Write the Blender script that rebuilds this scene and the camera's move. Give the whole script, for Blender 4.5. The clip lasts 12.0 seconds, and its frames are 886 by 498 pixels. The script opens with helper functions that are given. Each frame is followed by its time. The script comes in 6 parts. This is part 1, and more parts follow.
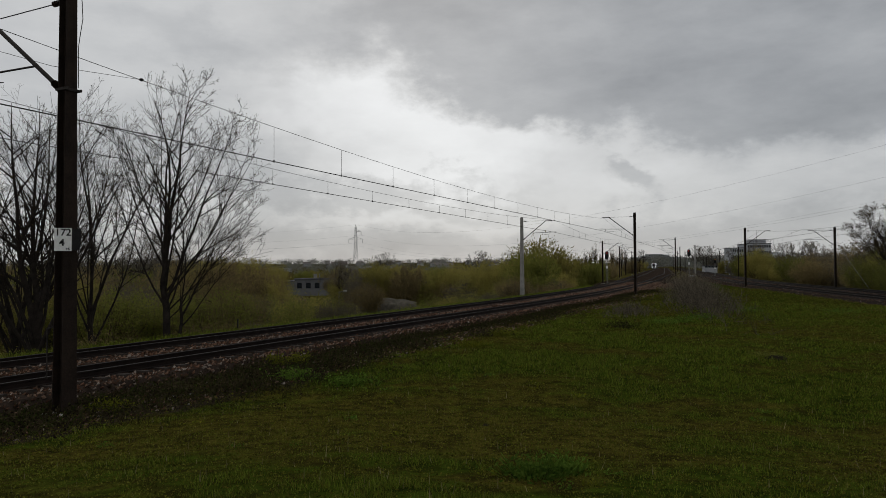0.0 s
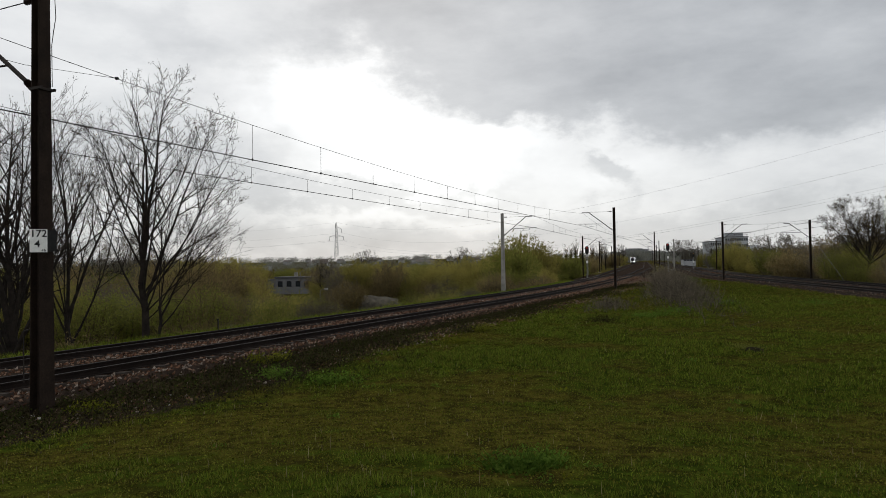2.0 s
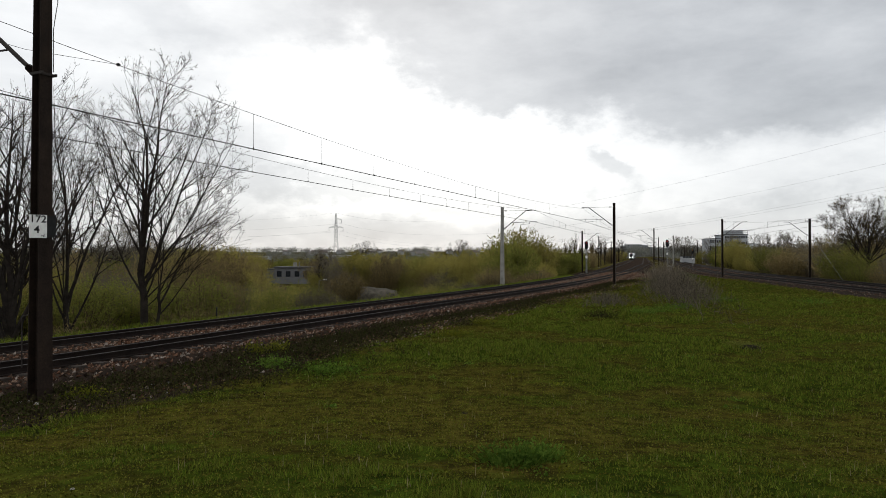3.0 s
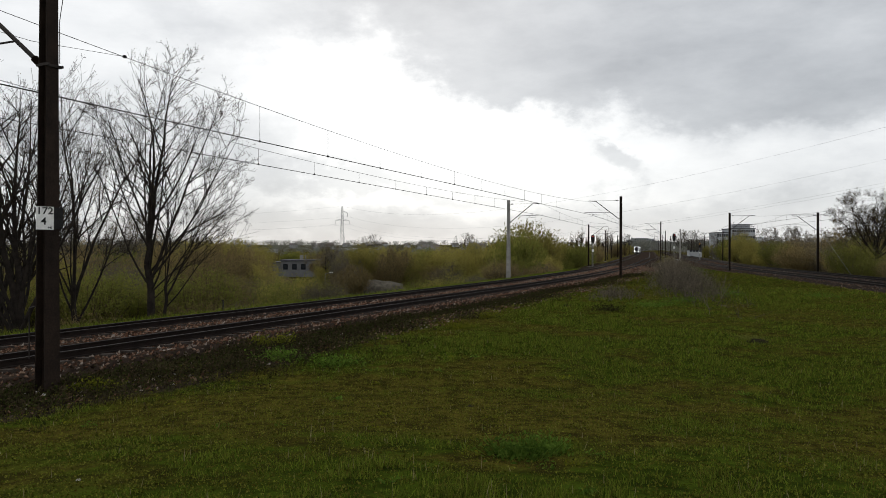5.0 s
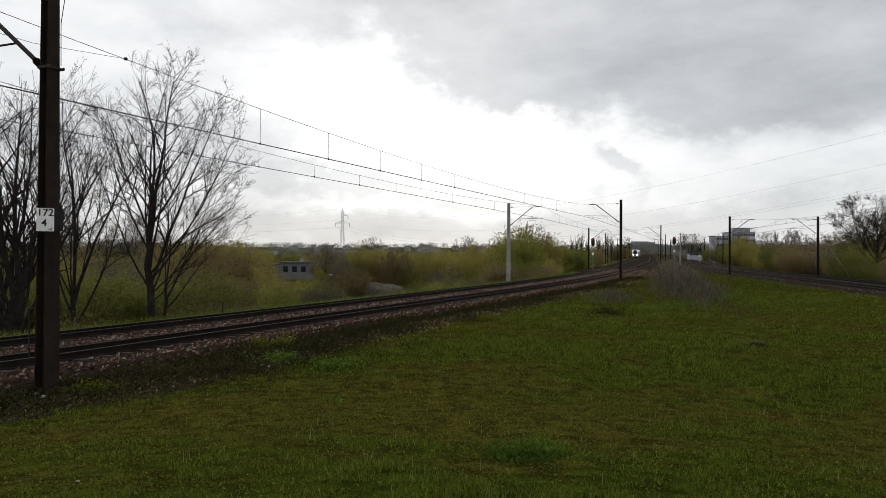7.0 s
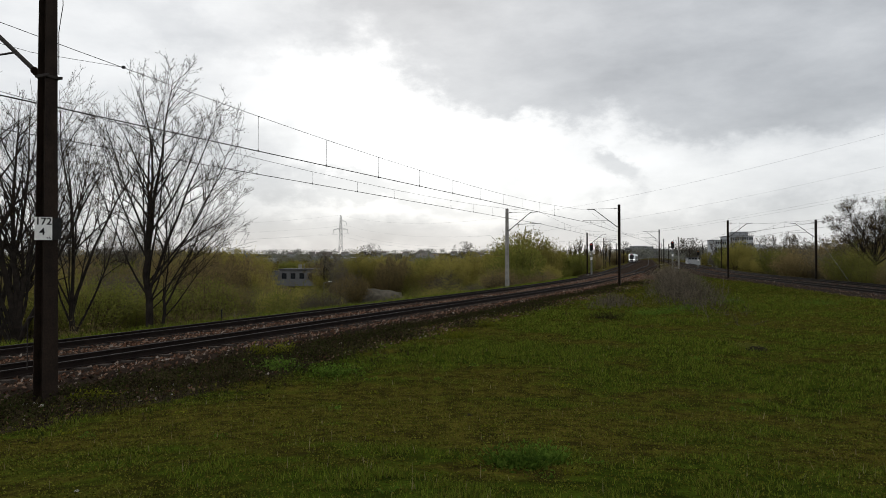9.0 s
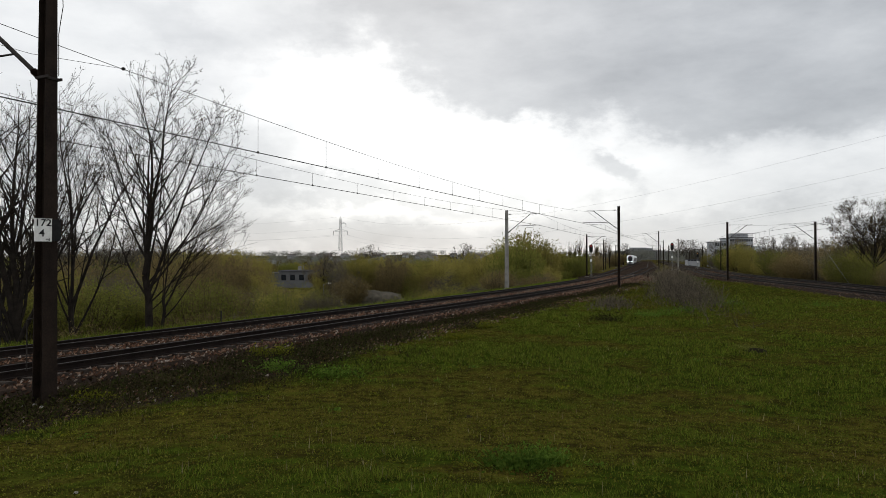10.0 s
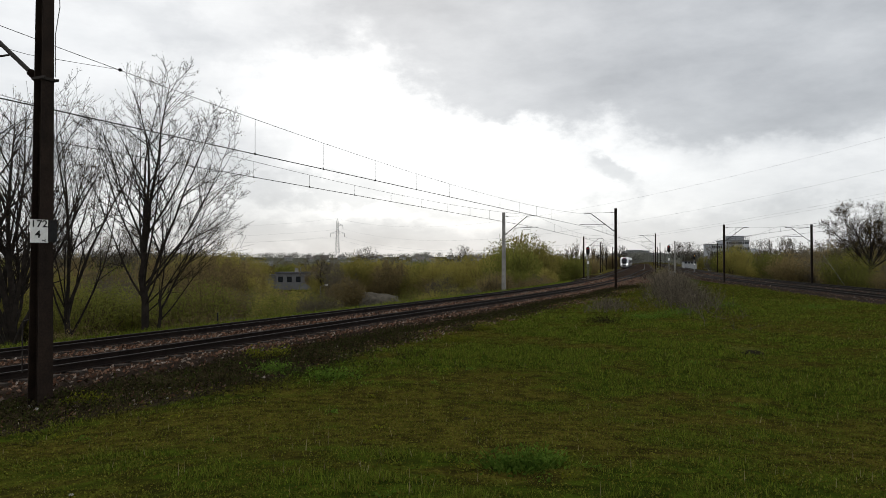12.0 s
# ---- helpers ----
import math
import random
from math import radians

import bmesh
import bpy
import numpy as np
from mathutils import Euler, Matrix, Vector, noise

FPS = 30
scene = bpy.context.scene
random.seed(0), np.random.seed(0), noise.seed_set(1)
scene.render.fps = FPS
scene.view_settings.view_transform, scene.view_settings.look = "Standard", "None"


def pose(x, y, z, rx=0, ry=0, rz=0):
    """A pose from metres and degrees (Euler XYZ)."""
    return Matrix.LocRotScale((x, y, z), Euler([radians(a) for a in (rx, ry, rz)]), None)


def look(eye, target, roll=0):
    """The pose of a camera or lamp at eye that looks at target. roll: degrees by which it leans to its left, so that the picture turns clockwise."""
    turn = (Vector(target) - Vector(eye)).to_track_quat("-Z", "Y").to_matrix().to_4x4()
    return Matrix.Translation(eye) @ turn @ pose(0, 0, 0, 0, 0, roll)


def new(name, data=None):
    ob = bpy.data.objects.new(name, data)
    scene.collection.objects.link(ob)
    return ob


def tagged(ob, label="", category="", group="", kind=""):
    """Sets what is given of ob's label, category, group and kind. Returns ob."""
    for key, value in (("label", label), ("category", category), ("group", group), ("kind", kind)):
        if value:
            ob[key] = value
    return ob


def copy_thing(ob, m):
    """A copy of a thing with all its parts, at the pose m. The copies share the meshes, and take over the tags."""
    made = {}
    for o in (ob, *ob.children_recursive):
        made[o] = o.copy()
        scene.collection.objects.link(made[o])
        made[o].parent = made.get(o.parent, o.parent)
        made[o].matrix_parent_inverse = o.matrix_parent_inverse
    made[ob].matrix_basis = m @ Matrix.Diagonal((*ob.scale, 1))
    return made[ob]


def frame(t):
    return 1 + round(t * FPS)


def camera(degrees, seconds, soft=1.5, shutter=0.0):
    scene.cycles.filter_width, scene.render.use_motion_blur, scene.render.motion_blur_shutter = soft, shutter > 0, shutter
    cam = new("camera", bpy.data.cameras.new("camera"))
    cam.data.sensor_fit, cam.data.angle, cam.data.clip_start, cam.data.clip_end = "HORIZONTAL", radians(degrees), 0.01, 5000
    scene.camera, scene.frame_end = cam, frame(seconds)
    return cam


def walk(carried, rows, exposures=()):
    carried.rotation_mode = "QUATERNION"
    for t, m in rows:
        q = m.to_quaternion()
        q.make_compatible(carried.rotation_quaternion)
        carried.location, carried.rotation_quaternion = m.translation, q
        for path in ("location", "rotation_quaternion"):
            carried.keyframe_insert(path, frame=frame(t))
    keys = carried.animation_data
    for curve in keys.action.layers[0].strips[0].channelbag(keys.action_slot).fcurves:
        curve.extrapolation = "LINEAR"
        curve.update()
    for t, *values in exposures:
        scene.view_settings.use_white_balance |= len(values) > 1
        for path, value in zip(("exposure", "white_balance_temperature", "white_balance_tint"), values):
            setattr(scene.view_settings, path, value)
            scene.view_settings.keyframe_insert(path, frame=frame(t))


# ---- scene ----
cam = camera(65, 12.0, 0.7)
EYE = (0.0, 0.0, 1.6)
# seconds, shift of the eye in metres, heading to the right, tilt up, lean in degrees
PATH = [(0.0, -0.005, 0.000, 0.008, -1.48, 1.43, -0.31), (0.5, -0.004, -0.006, 0.011, -1.02, 1.40, -0.80),
        (1.0, 0.002, -0.019, 0.013, -0.56, 1.39, -0.99), (1.5, 0.006, -0.029, 0.012, -0.23, 1.29, -1.06),
        (2.0, 0.009, -0.041, 0.014, 0.07, 1.13, -1.00), (2.5, 0.016, -0.050, 0.013, 0.21, 0.84, -0.41),
        (3.0, 0.006, -0.038, 0.013, 0.11, 0.52, -0.01), (5.0, 0.003, 0.006, 0.000, -0.39, -0.03, 0.12),
        (5.5, 0.004, 0.000, 0.000, -0.44, -0.04, -0.04), (6.0, 0.006, -0.007, 0.003, -0.62, 0.24, -0.15),
        (6.5, 0.008, -0.009, -0.003, -0.63, 0.27, 0.11), (7.0, 0.008, -0.007, 0.000, -0.40, 0.20, 0.29),
        (9.0, 0.008, -0.012, 0.005, -0.28, 0.68, -0.10), (9.5, 0.011, -0.017, 0.004, -0.21, 0.79, -0.02),
        (10.0, 0.008, -0.014, 0.006, -0.25, 0.81, -0.07), (10.5, 0.008, -0.007, -0.001, -0.19, 0.78, 0.10),
        (11.0, 0.004, -0.018, 0.002, 0.14, 0.71, 0.00), (11.5, 0.001, -0.014, 0.002, 0.01, 0.83, 0.02),
        (12.0, 0.000, 0.000, 0.000, 0.00, 0.98, 0.00)]


def eye_pose(dx, dy, dz, turn, tilt, lean):
    e = Vector((EYE[0] + dx, EYE[1] + dy, EYE[2] + dz))
    a, b = radians(turn), radians(tilt)
    return look(e, e + Vector((math.sin(a) * math.cos(b), math.cos(a) * math.cos(b), math.sin(b))) * 50, lean)


walk(cam, [(t, eye_pose(*r)) for t, *r in PATH],
     exposures=[(0.0, -0.70), (0.5, -0.66), (1.0, -0.48), (1.5, -0.32), (2.0, -0.18), (2.5, 0.02), (3.0, 0.05), (5.0, 0.0),
                (6.0, 0.0), (7.0, 0.0), (9.0, -0.05), (12.0, 0.0)])

# ---------------------------------------------------------------- sky and light
SUN_ELEV, SUN_AZ = 30.0, -4.0
world = bpy.data.worlds.new("overcast_sky")
scene.world = world
world.use_nodes = True


def build_sky():
    nt = world.node_tree
    N, L = nt.nodes, nt.links
    N.clear()
    out = N.new("ShaderNodeOutputWorld")
    bg = N.new("ShaderNodeBackground")
    tc = N.new("ShaderNodeTexCoord")
    sky = N.new("ShaderNodeTexSky")
    sky.sky_type, sky.sun_disc = "NISHITA", False
    sky.sun_elevation, sky.sun_rotation = radians(SUN_ELEV), radians(SUN_AZ)

    def math_node(op, a, b=None, clamp=False):
        n = N.new("ShaderNodeMath")
        n.operation, n.use_clamp = op, clamp
        for i, v in enumerate((a, b)):
            if v is None:
                continue
            if isinstance(v, (int, float)):
                n.inputs[i].default_value = v
            else:
                L.new(v, n.inputs[i])
        return n.outputs[0]

    def clouds(scale, stretch, detail, rough, seed):
        m = N.new("ShaderNodeMapping")
        m.inputs["Scale"].default_value = (1, 1, stretch)
        m.inputs["Location"].default_value = (seed, seed * 0.7, seed * 0.3)
        L.new(tc.outputs["Generated"], m.inputs["Vector"])
        n = N.new("ShaderNodeTexNoise")
        n.inputs["Scale"].default_value, n.inputs["Detail"].default_value = scale, detail
        n.inputs["Roughness"].default_value = rough
        L.new(m.outputs[0], n.inputs["Vector"])
        return n

    # billowed edges: the directions are stirred before the cloud masses are laid out
    stir = clouds(6.0, 1.6, 9.0, 0.62, 3.1)
    sub = N.new("ShaderNodeVectorMath")
    sub.operation = "SUBTRACT"
    L.new(stir.outputs["Color"], sub.inputs[0])
    sub.inputs[1].default_value = (0.5, 0.5, 0.5)
    mul = N.new("ShaderNodeVectorMath")
    mul.operation = "SCALE"
    mul.inputs["Scale"].default_value = 0.22
    L.new(sub.outputs[0], mul.inputs[0])
    add = N.new("ShaderNodeVectorMath")
    add.operation = "ADD"
    L.new(tc.outputs["Generated"], add.inputs[0])
    L.new(mul.outputs[0], add.inputs[1])

    def mass(turn, elev, wide, high, lean, soft):
        """A cloud mass round a direction: 1 inside, 0 outside."""
        a, e = radians(turn), radians(elev)
        c = Vector((math.sin(a) * math.cos(e), math.cos(a) * math.cos(e), math.sin(e)))
        s = N.new("ShaderNodeVectorMath")
        s.operation = "SUBTRACT"
        L.new(add.outputs[0], s.inputs[0])
        s.inputs[1].default_value = c
        m = N.new("ShaderNodeMapping")
        m.vector_type = "POINT"
        m.inputs["Rotation"].default_value = (0, radians(lean), a)
        m.inputs["Scale"].default_value = (1, 1, 1)
        L.new(s.outputs[0], m.inputs["Vector"])
        k = N.new("ShaderNodeVectorMath")
        k.operation = "MULTIPLY"
        k.inputs[1].default_value = (1 / wide, 1.0 / wide, 1 / high)
        L.new(m.outputs[0], k.inputs[0])
        ln = N.new("ShaderNodeVectorMath")
        ln.operation = "LENGTH"
        L.new(k.outputs[0], ln.inputs[0])
        r = N.new("ShaderNodeMapRange")
        r.interpolation_type = "SMOOTHSTEP"
        r.inputs["From Min"].default_value, r.inputs["From Max"].default_value = 1 - soft, 1 + soft
        r.inputs["To Min"].default_value, r.inputs["To Max"].default_value = 1, 0
        L.new(ln.outputs["Value"], r.inputs["Value"])
        return r.outputs[0]

    fine = clouds(4.0, 2.6, 8.0, 0.6, 1.7)
    broad = clouds(1.6, 2.2, 3.0, 0.5, 5.2)
    value = math_node("MULTIPLY_ADD", fine.outputs["Fac"], 0.62)
    value.node.inputs[2].default_value = 0.46
    b = math_node("MULTIPLY_ADD", broad.outputs["Fac"], 0.30)
    b.node.inputs[2].default_value = -0.02
    value = math_node("ADD", value, b)
    for turn, elev, wide, high, lean, soft, gain in (
            (-2.5, 12.5, 0.22, 0.12, 14, 0.35, 0.34),
            (7.0, 6.8, 0.22, 0.045, 10, 0.6, 0.10),
            (-12, 3.0, 0.30, 0.030, 0, 0.7, 0.06),
            (-16, 11, 0.15, 0.05, 0, 0.7, -0.06),
            (-9, 20, 0.10, 0.05, 0, 0.6, -0.10)):
        m = math_node("MULTIPLY", mass(turn, elev, wide, high, lean, soft), gain)
        value = math_node("ADD", value, m)

    # the darker deck of cloud drawn over the bright break, and its torn rags
    deck = math_node("MULTIPLY_ADD", fine.outputs["Fac"], 0.62)
    deck.node.inputs[2].default_value = 0.10
    d2 = math_node("MULTIPLY", broad.outputs["Fac"], 0.30)
    deck = math_node("ADD", deck, d2)
    for turn, elev, wide, high, lean, soft, most in (
            (24, 20.5, 0.55, 0.185, 0, 0.11, 0.92),
            (30, 13.5, 0.30, 0.09, 4, 0.4, 0.5),
            (13.1, 6.4, 0.042, 0.022, -35, 0.45, 0.65),
            (-22, 9.0, 0.2, 0.035, 0, 0.7, 0.35),
            (-8, 6.4, 0.20, 0.016, 0, 0.7, 0.5),
            (4, 2.0, 0.8, 0.035, 0, 0.6, 0.45),
            (-20, 17.0, 0.10, 0.03, 0, 0.6, 0.3)):
        mk = math_node("MULTIPLY", mass(turn, elev, wide, high, lean, soft), most)
        mx = N.new("ShaderNodeMix")
        L.new(mk, mx.inputs["Factor"])
        L.new(value, mx.inputs["A"])
        L.new(deck, mx.inputs["B"])
        value = mx.outputs["Result"]
    tint = N.new("ShaderNodeMix")
    tint.data_type = "RGBA"
    tint.inputs["A"].default_value = (0.935, 0.978, 1.035, 1)
    tint.inputs["B"].default_value = (0.985, 1.0, 1.01, 1)
    rng = N.new("ShaderNodeMapRange")
    rng.inputs["From Min"].default_value, rng.inputs["From Max"].default_value = 0.45, 0.95
    L.new(value, rng.inputs["Value"])
    L.new(rng.outputs[0], tint.inputs["Factor"])
    cloud = N.new("ShaderNodeVectorMath")
    cloud.operation = "SCALE"
    L.new(tint.outputs["Result"], cloud.inputs[0])
    L.new(value, cloud.inputs["Scale"])
    dim = N.new("ShaderNodeVectorMath")
    dim.operation = "SCALE"
    dim.inputs["Scale"].default_value = 0.1
    L.new(sky.outputs[0], dim.inputs[0])
    cover = N.new("ShaderNodeMix")
    cover.data_type = "RGBA"
    cover.inputs["Factor"].default_value = 0.93
    L.new(dim.outputs[0], cover.inputs["A"])
    L.new(cloud.outputs[0], cover.inputs["B"])
    L.new(cover.outputs["Result"], bg.inputs["Color"])
    bg.inputs["Strength"].default_value = 1.0
    L.new(bg.outputs[0], out.inputs["Surface"])


build_sky()
sun = new("sun", bpy.data.lights.new("sun", "SUN"))
sun.data.energy, sun.data.angle, sun.data.color = 0.6, radians(25), (1.0, 0.96, 0.9)
_a, _e = radians(SUN_AZ), radians(SUN_ELEV)
sun.matrix_world = look(Vector((math.sin(_a) * math.cos(_e), math.cos(_a) * math.cos(_e), math.sin(_e))) * 100, (0, 0, 0))


# ---------------------------------------------------------------- materials
def material(name, dark, light, scale=4.0, rough=0.8, metal=0.0, bump=0.2, fine=40.0, vary=0.0, spec=0.12):
    """Two colours mixed at a broad and a fine scale in metres, with relief; vary: change of tone from object to object."""
    m = bpy.data.materials.new(name)
    m.use_nodes = True
    N, L = m.node_tree.nodes, m.node_tree.links
    b = N["Principled BSDF"]
    tc = N.new("ShaderNodeTexCoord")
    n1, n2 = N.new("ShaderNodeTexNoise"), N.new("ShaderNodeTexNoise")
    for n, s, d in ((n1, scale, 4), (n2, fine, 3)):
        n.inputs["Scale"].default_value, n.inputs["Detail"].default_value = s, d
        L.new(tc.outputs["Object"], n.inputs["Vector"])
    av = N.new("ShaderNodeMath")
    av.operation = "MULTIPLY_ADD"
    L.new(n1.outputs["Fac"], av.inputs[0])
    av.inputs[1].default_value = 0.6
    s2 = N.new("ShaderNodeMath")
    s2.operation = "MULTIPLY"
    L.new(n2.outputs["Fac"], s2.inputs[0])
    s2.inputs[1].default_value = 0.4
    L.new(s2.outputs[0], av.inputs[2])
    r = N.new("ShaderNodeMapRange")
    r.inputs["From Min"].default_value, r.inputs["From Max"].default_value = 0.35, 0.65
    L.new(av.outputs[0], r.inputs["Value"])
    mix = N.new("ShaderNodeMix")
    mix.data_type = "RGBA"
    mix.inputs["A"].default_value, mix.inputs["B"].default_value = (*dark, 1), (*light, 1)
    L.new(r.outputs[0], mix.inputs["Factor"])
    col = mix.outputs["Result"]
    if vary:
        oi, hs = N.new("ShaderNodeObjectInfo"), N.new("ShaderNodeHueSaturation")
        k, h = N.new("ShaderNodeMapRange"), N.new("ShaderNodeMapRange")
        k.inputs["To Min"].default_value, k.inputs["To Max"].default_value = 1 - vary, 1 + vary
        h.inputs["To Min"].default_value, h.inputs["To Max"].default_value = 0.5 - vary * 0.07, 0.5 + vary * 0.09
        L.new(oi.outputs["Random"], k.inputs["Value"])
        L.new(oi.outputs["Random"], h.inputs["Value"])
        L.new(k.outputs[0], hs.inputs["Value"])
        L.new(h.outputs[0], hs.inputs["Hue"])
        L.new(col, hs.inputs["Color"])
        col = hs.outputs[0]
    L.new(col, b.inputs["Base Color"])
    b.inputs["Roughness"].default_value, b.inputs["Metallic"].default_value = rough, metal
    b.inputs["Specular IOR Level"].default_value = spec
    if bump:
        bp = N.new("ShaderNodeBump")
        bp.inputs["Strength"].default_value, bp.inputs["Distance"].default_value = bump, 0.02
        L.new(av.outputs[0], bp.inputs["Height"])
        L.new(bp.outputs[0], b.inputs["Normal"])
    return m


def island_material(name, colours, rough=0.9, spec=0.0, thin=0.0):
    """Each loose piece of the mesh takes a colour of its own from the ramp."""
    m = bpy.data.materials.new(name)
    m.use_nodes = True
    N, L = m.node_tree.nodes, m.node_tree.links
    b = N["Principled BSDF"]
    g, r = N.new("ShaderNodeNewGeometry"), N.new("ShaderNodeValToRGB")
    r.color_ramp.interpolation = "LINEAR"
    while len(r.color_ramp.elements) < len(colours):
        r.color_ramp.elements.new(0.5)
    for i, c in enumerate(colours):
        r.color_ramp.elements[i].position = i / max(1, len(colours) - 1)
        r.color_ramp.elements[i].color = (*c, 1)
    L.new(g.outputs["Random Per Island"], r.inputs["Fac"])
    oi, hs, k = N.new("ShaderNodeObjectInfo"), N.new("ShaderNodeHueSaturation"), N.new("ShaderNodeMapRange")
    k.inputs["To Min"].default_value, k.inputs["To Max"].default_value = 0.72, 1.28
    L.new(oi.outputs["Random"], k.inputs["Value"])
    L.new(k.outputs[0], hs.inputs["Value"])
    L.new(r.outputs[0], hs.inputs["Color"])
    L.new(hs.outputs[0], b.inputs["Base Color"])
    b.inputs["Roughness"].default_value, b.inputs["Specular IOR Level"].default_value = rough, spec
    if thin:  # light that comes through a thin leaf
        tr, mx = N.new("ShaderNodeBsdfTranslucent"), N.new("ShaderNodeMixShader")
        mx.inputs[0].default_value = thin
        L.new(hs.outputs[0], tr.inputs["Color"])
        L.new(b.outputs[0], mx.inputs[1])
        L.new(tr.outputs[0], mx.inputs[2])
        L.new(mx.outputs[0], N["Material Output"].inputs["Surface"])
    return m


def glow(name, colour, strength):
    m = bpy.data.materials.new(name)
    m.use_nodes = True
    b = m.node_tree.nodes["Principled BSDF"]
    b.inputs["Base Color"].default_value = (*colour, 1)
    b.inputs["Emission Color"].default_value = (*colour, 1)
    b.inputs["Emission Strength"].default_value = strength
    return m


BARK = material("bark", (0.010, 0.008, 0.007), (0.032, 0.026, 0.021), 3, 0.95, 0, 0.5, 30)
TWIG = material("twig", (0.014, 0.011, 0.008), (0.034, 0.026, 0.02), 2, 0.95, 0, 0, 20, 0, 0)
STEM = material("shrub_stem", (0.055, 0.043, 0.026), (0.12, 0.098, 0.058), 2, 0.95, 0, 0, 20, 0.25, 0)
BUD = island_material("bud", [(0.05, 0.04, 0.02), (0.10, 0.075, 0.03), (0.13, 0.10, 0.03)], thin=0.3)
LEAF_OLIVE = island_material("olive_leaf", [(0.19, 0.165, 0.044), (0.235, 0.205, 0.054), (0.285, 0.25, 0.066), (0.215, 0.196, 0.054)], thin=0.5)
LEAF_GREEN = island_material("green_leaf", [(0.10, 0.112, 0.026), (0.145, 0.152, 0.034), (0.20, 0.20, 0.046)], thin=0.5)
LEAF_BROWN = island_material("brown_leaf", [(0.13, 0.098, 0.048), (0.18, 0.138, 0.064), (0.24, 0.185, 0.08)], thin=0.4)
LEAF_GREY = island_material("grey_twig", [(0.08, 0.07, 0.056), (0.125, 0.11, 0.085), (0.14, 0.125, 0.08)], thin=0.25)
# distance haze is put into these colours: far twigs paled towards blue-grey
WOODS = island_material("haze_paled_woods", [(0.12, 0.125, 0.12), (0.17, 0.172, 0.155), (0.2, 0.195, 0.15), (0.15, 0.155, 0.15)])
BLADE = island_material("grass_blade", [(0.014, 0.024, 0.003), (0.085, 0.128, 0.013), (0.15, 0.19, 0.022), (0.10, 0.092, 0.018), (0.03, 0.05, 0.006), (0.20, 0.23, 0.036)], thin=0.45)
BLADE_DRY = island_material("worn_grass_blade", [(0.020, 0.017, 0.004), (0.12, 0.108, 0.019), (0.17, 0.142, 0.032), (0.085, 0.054, 0.016), (0.075, 0.092, 0.012), (0.24, 0.21, 0.055)], thin=0.4)
STALK = island_material("seed_stalk", [(0.12, 0.10, 0.05), (0.22, 0.19, 0.10)])
WEED = island_material("weed_leaf", [(0.045, 0.085, 0.012), (0.075, 0.13, 0.018), (0.12, 0.18, 0.03)], thin=0.45)
WEED_YELLOW = island_material("yellow_weed_leaf", [(0.07, 0.085, 0.010), (0.11, 0.12, 0.013), (0.16, 0.155, 0.016)], thin=0.45)
DRY = island_material("dry_stalk", [(0.04, 0.033, 0.024), (0.105, 0.088, 0.066), (0.18, 0.155, 0.115)])
SCRUB = island_material("dark_scrub", [(0.012, 0.010, 0.006), (0.033, 0.025, 0.014), (0.055, 0.043, 0.024), (0.024, 0.03, 0.008), (0.036, 0.045, 0.010)])
MOSS = island_material("moss_leaf", [(0.022, 0.024, 0.004), (0.07, 0.078, 0.010), (0.14, 0.145, 0.020), (0.085, 0.064, 0.014), (0.055, 0.075, 0.009), (0.155, 0.15, 0.028), (0.045, 0.042, 0.008)])
STONE = island_material("ballast_stone", [(0.016, 0.011, 0.008), (0.095, 0.048, 0.030), (0.034, 0.02, 0.014), (0.145, 0.078, 0.050), (0.185, 0.125, 0.09), (0.045, 0.027, 0.019), (0.27, 0.23, 0.195)])
PALE_STONE = material("pale_stone", (0.2, 0.19, 0.17), (0.4, 0.38, 0.35), 20, 0.9)
GRAVEL = material("gravel_bed", (0.014, 0.011, 0.009), (0.050, 0.036, 0.028), 6, 0.98, 0, 0.9, 45, 0, 0.0)
GRAVEL_RIGHT = material("grey_gravel_bed", (0.014, 0.011, 0.009), (0.045, 0.035, 0.028), 6, 0.98, 0, 0.9, 45, 0, 0.0)
RAIL = material("rusty_rail", (0.006, 0.004, 0.0035), (0.015, 0.010, 0.008), 3, 0.85, 0.0, 0.2, 40)
RAIL_TOP = material("polished_rail_head", (0.028, 0.026, 0.025), (0.05, 0.047, 0.045), 2, 0.85, 0.0, 0.03, 40)
SLEEPER = material("sleeper", (0.022, 0.017, 0.014), (0.05, 0.04, 0.033), 5, 0.98, 0, 0.4, 40)
STEEL_BROWN = material("brown_mast_steel", (0.009, 0.006, 0.0045), (0.026, 0.017, 0.012), 2.5, 0.8, 0.0, 0.25, 30)
STEEL_DARK = material("dark_steel", (0.018, 0.015, 0.013), (0.04, 0.034, 0.03), 5, 0.75, 0.0, 0.1, 30)
STEEL_GREY = material("galvanised_steel", (0.16, 0.165, 0.17), (0.27, 0.275, 0.28), 4, 0.55, 0.5, 0.1, 30)
CONCRETE = material("pale_concrete", (0.17, 0.165, 0.15), (0.30, 0.29, 0.27), 2, 0.9, 0, 0.3, 25)
WIRE = material("copper_wire", (0.03, 0.028, 0.026), (0.055, 0.05, 0.045), 3, 0.6, 0.4, 0, 30)
WHITE_PLATE = material("white_enamel", (0.60, 0.60, 0.58), (0.78, 0.78, 0.76), 8, 0.45, 0, 0.02, 60)
BLACK_PAINT = material("black_paint", (0.008, 0.008, 0.008), (0.02, 0.02, 0.02), 8, 0.5, 0, 0.05, 60)
PORCELAIN = material("brown_porcelain", (0.02, 0.012, 0.010), (0.04, 0.025, 0.02), 8, 0.25, 0, 0, 60, 0, 0.5)
